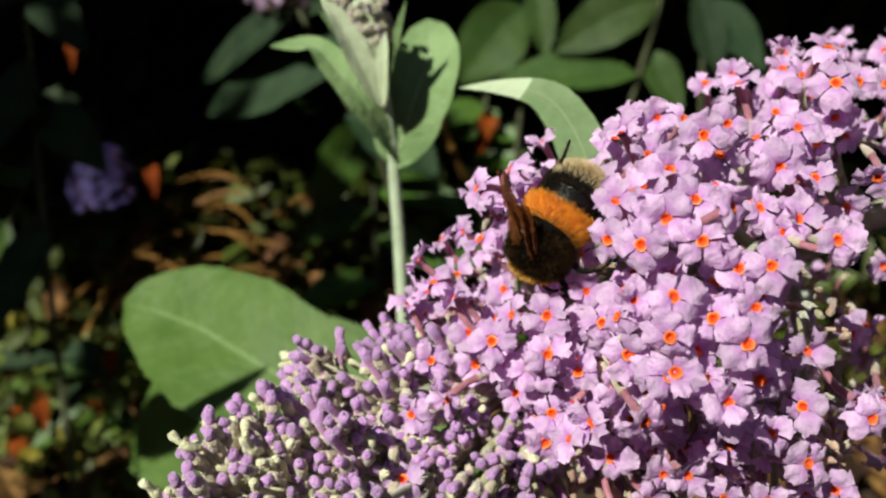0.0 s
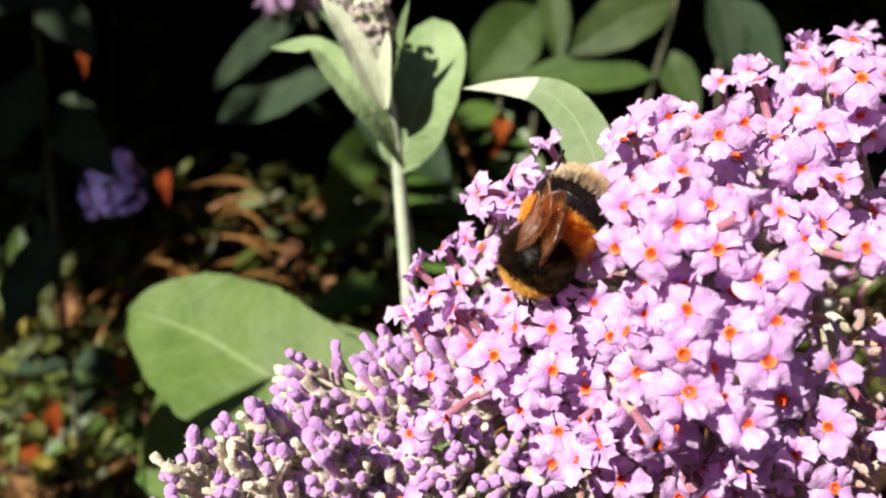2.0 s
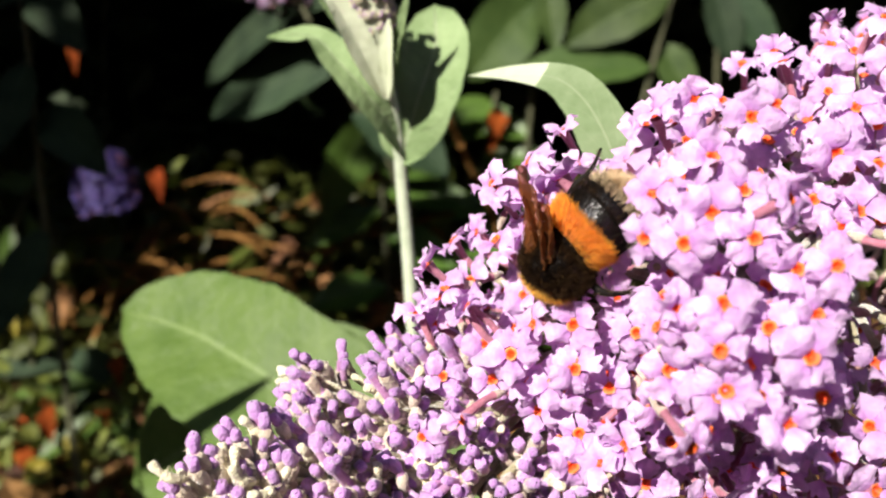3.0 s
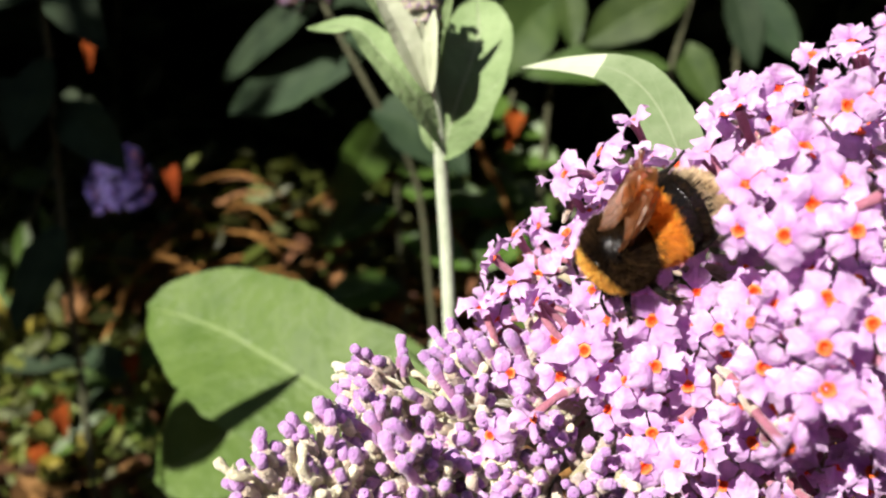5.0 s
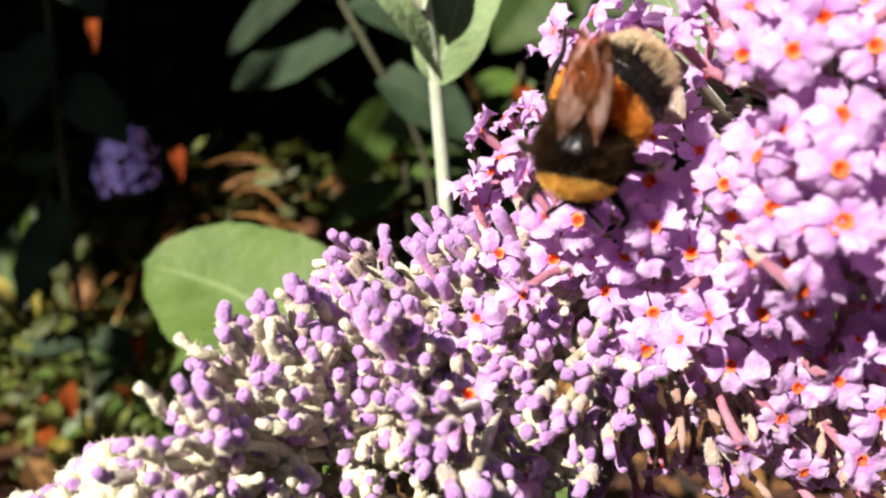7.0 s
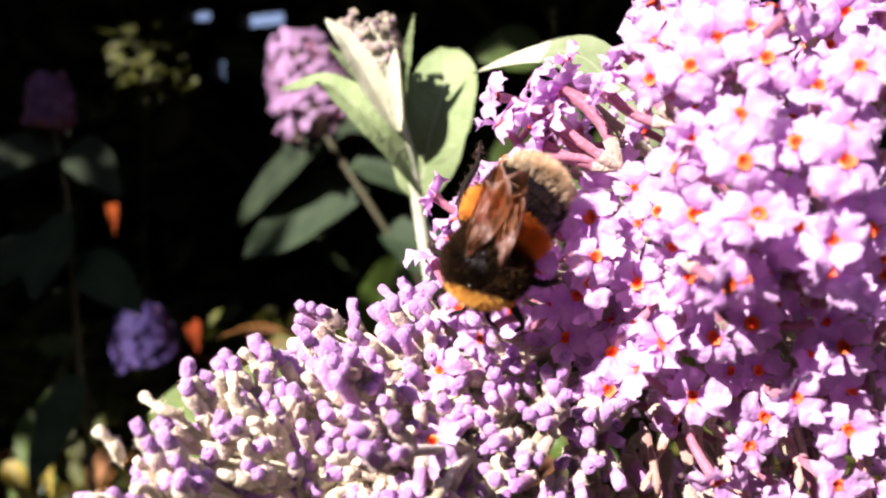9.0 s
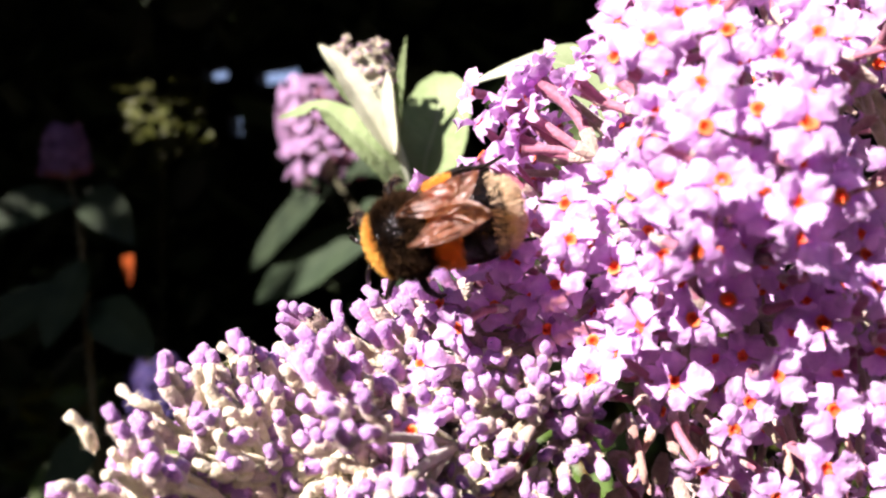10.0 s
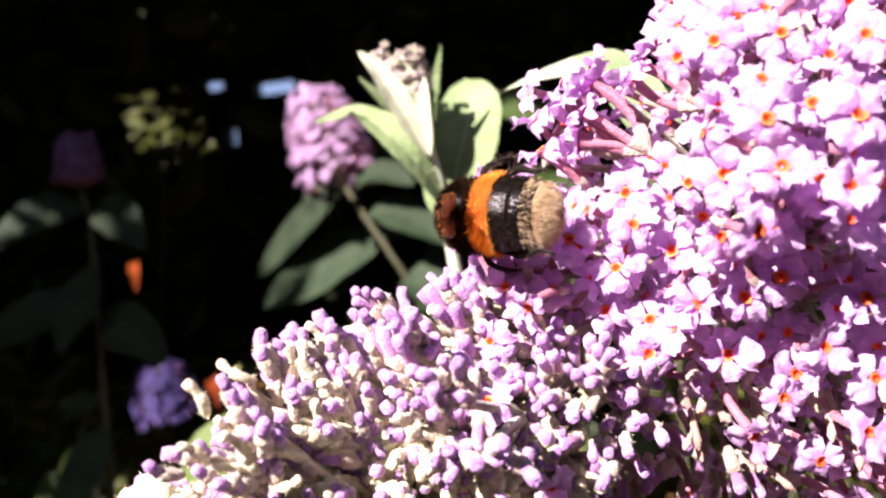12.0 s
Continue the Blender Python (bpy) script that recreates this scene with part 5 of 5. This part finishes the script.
def build_shading_twig():
    """An unseen twig added beside the camera, whose leaves shade parts of the broad leaves."""
    twig = thing("bush_shoot", P(-3.2, 1.2, 9.65), "unseen bush shoot added to shade the broad leaves", "plant")

    def q(*places):
        return [p - twig.location for p in pts(*places)]

    stalk("stem", q((-3.2, 1.2, 9.65), (-3.1, 1.5, 12.5), (-2.7, 1.9, 13.6), (-2.31, 2.03, 13.74)), .05 * S, .02 * S, STEM, twig)
    leaf(twig, q((-2.31, 2.03, 13.74), (-2.275, 2.01, 13.9), (-2.215, 1.96, 14.12), (-2.15, 1.91, 14.33)), .10 * S, (-.3, -.6, .7), LEAF, n=14, m=6)
    leaf(twig, q((-3.42, 2.05, 13.96), (-3.2, 2.15, 14.02), (-2.95, 2.25, 14.02), (-2.72, 2.35, 13.96)), .30 * S, (-.44, -.68, .59), LEAF, n=14, m=6)
    stalk("leaf_stalk", q((-3.0, 1.65, 13.0), (-3.3, 1.85, 13.6), (-3.42, 2.05, 13.96)), .02 * S, .012 * S, STEM, twig)
    leaf(twig, q((-2.7, 1.9, 13.6), (-3.0, 1.7, 13.9), (-3.3, 1.6, 13.9)), .2 * S, (-.2, -.3, .9), LEAF, n=14, m=6)


build_shading_twig()

def build_hedge_twig():
    """A twig of the hedge that reaches into the sun."""
    rr = random.Random(21)
    leaves = []
    for k in range(64):
        t = rr.uniform(0, 1)
        base = Vector((-4.9 + rr.gauss(0, .26), 12 + rr.gauss(0, .25), 15.55 + 1.15 * t))
        tip = base + Vector((rr.choice((-1, 1)) * rr.uniform(.15, .42), -.1, rr.uniform(-.22, .14)))
        leaves.append((base, tip, rr.uniform(.13, .22), (rr.uniform(-.6, .6), -.8, .5), .02))
    build_back_shoot("hedge_twig", "yellow-green hedge twig with small leaves in a patch of sun", [(-6.6, 14.5, 9.65), (-6.2, 14.0, 13.5), (-4.95, 12.0, 16.6)], leaves, LEAF_OLIVE)


build_hedge_twig()

# ---- the bumblebee: +y ahead, +z its back ----
B = 0.81 * S      # the bee's own scale


def girth(t, blunt):
    """How wide an egg-shaped body is at t, from -1 at its rear to 1 at its front; blunt: fuller towards the rear."""
    p = 2 + (blunt if t < 0 else 0.0)
    return max(1 - abs(t) ** p, 0.0004) ** (1 / p)


def shell(c, r, y0, y1, rings=9, sides=20, blunt=0.0):
    """A band of a rounded body between two cuts along y, closed at both ends."""
    verts, faces = [], []
    for i in range(rings + 1):
        y = y0 + (y1 - y0) * i / rings
        q = girth(max(-1.0, min(1.0, (y - c[1]) / r[1])), blunt)
        for k in range(sides):
            a = 2 * math.pi * k / sides
            verts.append(Vector((c[0] + r[0] * q * math.cos(a), y, c[2] + r[2] * q * math.sin(a))) * B)
    for i in range(rings):
        for k in range(sides):
            a, b = i * sides + k, i * sides + (k + 1) % sides
            faces.append((a, b, b + sides, a + sides))
    faces.append(tuple(range(sides)))
    faces.append(tuple(rings * sides + k for k in reversed(range(sides))))
    return verts, faces


def fur(c, r, y0, y1, count, length, sweep, seed, blunt=0.0, thick=0.0006, bare=None, base=0):
    """Fine hairs on such a band, each a thin pointed sliver, swept towards the tail; bare(p) keeps a place free of them."""
    rr = random.Random(seed)
    verts, faces = [], []
    for k in range(count):
        y = rr.uniform(y0, y1)
        t = max(-0.995, min(0.995, (y - c[1]) / r[1]))
        q = girth(t, blunt)
        slope = (girth(min(t + .01, .999), blunt) - girth(max(t - .01, -.999), blunt)) / (.02 * r[1])
        a = rr.uniform(0, 6.283)
        p = Vector((c[0] + r[0] * q * math.cos(a), y, c[2] + r[2] * q * math.sin(a)))
        if bare is not None and bare(p):
            continue
        nrm = Vector((math.cos(a) / r[0] * .08, -slope * .08, math.sin(a) / r[2] * .08)).normalized()
        d = (nrm + Vector((0, -sweep, 0)) + Vector([rr.gauss(0, .26) for _ in range(3)])).normalized()
        ln = length * rr.uniform(0.5, 1.35)
        side = d.cross(Vector([rr.gauss(0, 1) for _ in range(3)])).normalized() * thick
        mid = p + d * ln * .55 + nrm * ln * .08
        i = base + len(verts)
        verts += [(p - side) * B, (p + side) * B, (mid + side * .7) * B, (mid - side * .7) * B, (p + d * ln) * B]
        faces += [(i, i + 1, i + 2, i + 3), (i + 3, i + 2, i + 4)]
    return verts, faces


def furred(name, skin, coats, mats):
    """One mesh of a piece of the body and the hair that grows on it; coats: arguments of fur() and the material's index."""
    verts, faces = skin
    verts, faces = list(verts), list(faces)
    index = [0] * len(faces)
    for slot, args in coats:
        v, f = fur(*args, base=len(verts))
        verts += v
        faces += f
        index += [slot] * len(f)
    return mesh(name, verts, faces, mats, index)


def wing_mesh(length, width, notch):
    """A wing in the xy plane: root at the origin, tip along -y, leading edge towards +x. Returns membrane and veins."""
    n, m = 18, 8
    verts, faces = [], []
    for i in range(n + 1):
        t = i / n
        lead = width * (0.08 + 0.20 * math.sin(math.pi * min(t, 1) ** 0.9))
        trail = -width * (0.05 + 0.70 * math.sin(math.pi * t ** 1.55) ** 0.75) * (1 - notch * math.exp(-((t - .45) / .1) ** 2))
        if i == n:
            lead, trail = width * .03, -width * .10
        for j in range(m + 1):
            s = j / m
            x = lead + (trail - lead) * s
            z = 0.012 * math.sin(5 * t + 4 * s) + 0.024 * t * t + 0.005 * math.sin(23 * s + 9 * t) + 0.003 * math.sin(41 * t - 12 * s)
            verts.append((x * B, -length * t * B, z * B * 0.7))
    for i in range(n):
        for j in range(m):
            a = i * (m + 1) + j
            faces.append((a, a + 1, a + m + 2, a + m + 1))
    vv, vf = [], []
    for j0, j1, end in ((0, 0, 18), (1, 1, 15), (2, 4, 15), (4, 7, 14), (6, 8, 10)):
        line = []
        for i in range(end + 1):
            j = round(j0 + (j1 - j0) * i / end)
            line.append(Vector(verts[i * (m + 1) + j]) + Vector((0, 0, .0015 * B)))
        v, f = tube(line, [(.0012 - .0006 * i / end) * B for i in range(end + 1)], 5, len(vv))
        vv += v
        vf += f
    for i, ends in ((6, (0, 2, 3)), (9, (0, 2, 5)), (12, (1, 4, 6)), (14, (0, 3, 5))):
        line = [Vector(verts[i * (m + 1) + j]) for j in ends]
        v, f = tube(line, .0008 * B, 5, len(vv))
        vv += v
        vf += f
    return mesh("wing", verts, faces, WING), mesh("vein_network", vv, vf, VEIN)


def leg_mesh(points, radii, hairs, seed):
    rr = random.Random(seed)
    line = bent([Vector(p) * B for p in points], 18)
    rad = [B * float(np.interp(k / 17, np.linspace(0, 1, len(radii)), radii)) for k in range(18)]
    verts, faces = tube(line, rad, 7)
    index = [0] * len(faces)
    for k in range(hairs):
        i = rr.randrange(3, 17)
        p = line[i]
        d = Vector([rr.gauss(0, 1) for _ in range(3)]).normalized()
        side = d.cross(Vector([rr.gauss(0, 1) for _ in range(3)])).normalized() * .0007 * B
        b = len(verts)
        q = p + d * rad[i] * .9
        verts += [q - side, q + side, q + d * rr.uniform(.008, .020) * B + Vector((0, 0, -.004 * B))]
        faces.append((b, b + 1, b + 2))
        index.append(1)
    return mesh("leg", verts, faces, [SKIN, POLLEN], index)


WAIST = Vector((0, -.012, -.004)) * B     # where the abdomen hinges on the thorax


def build_bee():
    bee = thing("bumblebee", P(.2, 1.9, 13.5), "furry black bumblebee with orange bands and buff tail, on florets", "bumblebee")
    ab_c, ab_r, blunt = (0, -.070, 0), (.083, .110, .076), 0.35
    th_c, th_r = (0, .044, .010), (.076, .068, .070)
    # the abdomen and its bands, in its own space about the waist
    abdomen = part("abdomen", furred("abdomen", shell(ab_c, ab_r, -.0030, .038, blunt=blunt), [(1, (ab_c, ab_r, -.010, .036, 1800, .020, .7, 1, blunt))], [BLACK, FUR_BROWN]), bee)

    def band(name, y0, y1, coats, mats, label):
        return part(name, furred(name, shell(ab_c, ab_r, y0, y1, 8, 24, blunt), coats, mats), abdomen, None, label)

    band("orange_band", -.052, -.0032, [(1, (ab_c, ab_r, -.054, .000, 9500, .019, .8, 2, blunt, .0005))], [ORANGE, FUR_ORANGE], "orange furry band across the abdomen")
    band("black_band", -.098, -.0522, [(1, (ab_c, ab_r, -.100, -.053, 1300, .012, 1.7, 3, blunt))], [BLACK, FUR_BLACK], "glossy black band of the abdomen")
    band("black_band", -.150, -.0990, [(1, (ab_c, ab_r, -.150, -.104, 1500, .014, 1.5, 13, blunt)), (2, (ab_c, ab_r, -.104, -.099, 420, .012, 1.2, 16, blunt, .0004))], [BLACK, FUR_BLACK, FUR_BROWN],
         "black band of the abdomen edged with thin brown hair")
    band("tail", -.1796, -.1502, [(1, (ab_c, ab_r, -.179, -.149, 8500, .020, .7, 4, blunt, .0005)), (1, (ab_c, ab_r, -.146, -.122, 1100, .017, 1.1, 15, blunt, .0004))], [BUFF, FUR_BUFF], "buff-white furry tail")

    def scutum(p):
        """The bald shiny top of the thorax."""
        return p.z > .05 and (p.x / .008) ** 2 + ((p.y - .046) / .010) ** 2 < 1

    part("thorax", furred("thorax", shell(th_c, th_r, -.0235, .0900, 10, 22), [(1, (th_c, th_r, -.022, .092, 15000, .019, .45, 5, 0, .0005, scutum))], [BLACK, FUR_BROWN]), bee)
    part("collar", furred("collar", shell(th_c, th_r, .0902, .1118, 6, 22), [(1, (th_c, th_r, .089, .1115, 5200, .019, .25, 6, 0, .0005))], [ORANGE, FUR_TAWNY]), bee, None, "tawny furry collar")
    hd_c, hd_r = (0, .104, -.046), (.042, .034, .042)
    head = part("head", furred("head", shell(hd_c, hd_r, .0705, .1375, 9, 18), [(1, (hd_c, hd_r, .075, .134, 1100, .013, .2, 7))], [SKIN, FUR_BLACK]), bee)
    for sx in (-1, 1):
        part("eye", mesh("eye", *shell((0, 0, 0), (.012, .016, .027), -.0159, .0159, 8, 14), EYE), head,
             Matrix.Translation(Vector((sx * .036, .108, -.046)) * B) @ Matrix.Rotation(sx * .3, 4, "Z"))
        line = bent([Vector(p) * B for p in ((sx * .014, .130, -.034), (sx * .030, .146, -.024), (sx * .048, .160, -.046), (sx * .050, .166, -.074))], 12)
        v, f = tube(line, [.0042 * B, *[.0034 * B] * 3, *[.0048 * B] * 8], 6)
        part("antenna", mesh("antenna", v, f, BLACK), head)
    line = bent([Vector(p) * B for p in ((0, .125, -.080), (0, .136, -.105), (0, .132, -.140))], 8)
    v, f = tube(line, [(.009 - .0008 * k) * B for k in range(8)], 6)
    part("tongue", mesh("tongue", v, f, POLLEN), head)
    wings = []
    fore, fore_veins = wing_mesh(.190, .062, .0)
    hind, hind_veins = wing_mesh(.135, .046, .0)
    for sx in (-1, 1):
        flip = Matrix.Diagonal((sx, 1, 1, 1))
        for name, me, veins, root, spread, lift in (("forewing", fore, fore_veins, (.028, .034, .076), 5, 8), ("hindwing", hind, hind_veins, (.031, .018, .070), 9, 6)):
            if sx < 0:
                me, veins = me.copy(), veins.copy()
                for data in (me, veins):
                    data.transform(flip)
                    data.flip_normals()
            m = Matrix.Translation(Vector((sx * root[0], root[1], root[2])) * B) @ pose(0, 0, 0, -lift, 0, sx * spread) @ pose(0, 0, 0, 0, sx * 10, 0)
            w = part(name, me, bee, m, "smoky brown veined wing")
            part("vein_network", veins, w)
            wings.append((w, m, sx, name))
    for sx in (-1, 1):
        for k, line in enumerate((((.035, .085, -.045), (.070, .112, -.035), (.092, .140, -.070), (.080, .160, -.105)),
                                  ((.035, .045, -.045), (.100, .050, -.030), (.128, .040, -.070), (.130, .030, -.108)),
                                  ((.035, .005, -.045), (.080, -.030, -.050), (.094, -.090, -.062), (.084, -.140, -.076), (.092, -.190, -.088)))):
            me = leg_mesh([(sx * x, y, z) for x, y, z in line], (.008, .009, .009 if k == 2 else .007, .005, .003), 170, 40 + k)
            part("leg", me, bee)
    return bee, abdomen, wings


bee, abdomen, wings = build_bee()


# ---- what moves ----
# seconds, place of the bee's middle in the plan, then the Euler angles of its pose
BEE = [
    (0.0, (0.288, 1.887, 13.62), (-95.6, -25.7, 144.1)),
    (0.5, (0.277, 1.884, 13.62), (-96.2, -25.7, 146.4)),
    (1.0, (0.271, 1.883, 13.616), (-95.3, -25.8, 144.2)),
    (1.5, (0.275, 1.892, 13.624), (-95.2, -26.1, 144.3)),
    (2.0, (0.276, 1.881, 13.617), (-81.6, -25.5, 158.1)),
    (2.5, (0.258, 1.89, 13.624), (-83.2, -30.9, 148.1)),
    (3.0, (0.279, 1.89, 13.594), (-83.6, -23.5, 133.4)),
    (3.5, (0.254, 1.884, 13.587), (-85.0, -25.4, 132.3)),
    (5.3, (0.256, 1.866, 13.604), (-54.6, -36.1, 133.7)),
    (5.5, (0.25, 1.867, 13.6), (-46.3, -37.8, 129.0)),
    (6.0, (0.178, 1.781, 13.571), (-76.6, -6.8, 159.4)),
    (6.5, (0.187, 1.775, 13.554), (-77.3, -5.4, 164.1)),
    (8.5, (0.158, 1.763, 13.47), (-85.7, -15.8, 174.7)),
    (9.0, (0.136, 1.791, 13.428), (-88.0, -20.3, 176.2)),
    (9.5, (0.095, 1.824, 13.478), (-76.0, -68.5, 167.9)),
    (10.0, (0.068, 1.828, 13.438), (-87.4, -74.2, 175.2)),
    (10.5, (0.044, 1.836, 13.446), (-161.2, -83.3, -112.2)),
    (11.0, (0.031, 1.875, 13.443), (78.0, -83.0, -12.9)),
    (11.5, (0.021, 1.907, 13.464), (48.3, -71.3, 24.2)),
    (12.0, (0.03, 1.899, 13.449), (68.5, -84.6, -44.1)),
]
# seconds, turn of the abdomen on its waist
BEND = [(0.0, 45.5, -2.4, 9.2), (0.5, 46.8, -1.1, 6.5), (1.0, 47.6, -1.0, 6.1), (1.5, 47.6, -1.0, 6.2), (2.0, 29.1, -0.5, 0.8), (2.5, 36.0, -2.2, 6.8), (3.0, 34.8, 5.8, -4.4), (3.5, 42.1, 8.8, -7.6), (5.3, 25.2, -1.7, -5.3), (5.5, 21.7, -2.2, -4.4), (6.0, 24.6, 1.4, -22.6), (6.5, 24.2, 0.0, -28.8), (8.5, 18.1, -0.5, -23.7), (9.0, 17.1, 1.0, -19.5), (9.5, 16.4, 0.0, -10.0), (10.0, 9.1, 2.2, -10.9), (10.5, 4.7, 1.3, -7.1), (11.0, 14.0, 1.8, -2.1), (11.5, 12.7, 2.9, -3.1), (12.0, 44.1, 6.1, 0.8)]
# seconds, extra lift of the wings, turn of its right and of its left wings towards its right side, roll about their length, in degrees
FLICK = [(0.0, 5, 20, 34, 35), (0.5, 5, 20, 34, 40), (1.6, 5, 20, 34, 40), (2.0, 8, -8, 12, 20), (2.5, 3, 6, 18, 25), (3.0, 6, 16, 28, 35), (3.5, 6, 16, 28, 35), (5.2, 14, -4, 14, 15), (5.5, 16, -4, 14, 15),
         (6.0, 14, -12, 10, 10), (6.5, 12, -12, 10, 10), (8.5, 12, -13, 8, 10), (9.0, 10, -13, 6, 8), (9.5, 14, -8, 10, 0), (10.2, 4, -2, 2, 0), (10.6, 5, -2, 2, 0), (11.0, 4, -4, 4, 0), (12.0, 2, -6, 6, 0)]


def motions():
    walk(bee, [(t, pose(*P(*place), *turn)) for t, place, turn in BEE])
    walk(abdomen, [(t, pose(*WAIST, *turn) @ pose(*(-WAIST))) for t, *turn in BEND])
    for w, m, sx, name in wings:
        walk(w, [(t, m @ pose(0, 0, 0, -lift - (3 if sx < 0 else 0), 0, right if sx > 0 else left) @ pose(0, 0, 0, 0, roll, 0)) for t, lift, right, left, roll in FLICK])


motions()
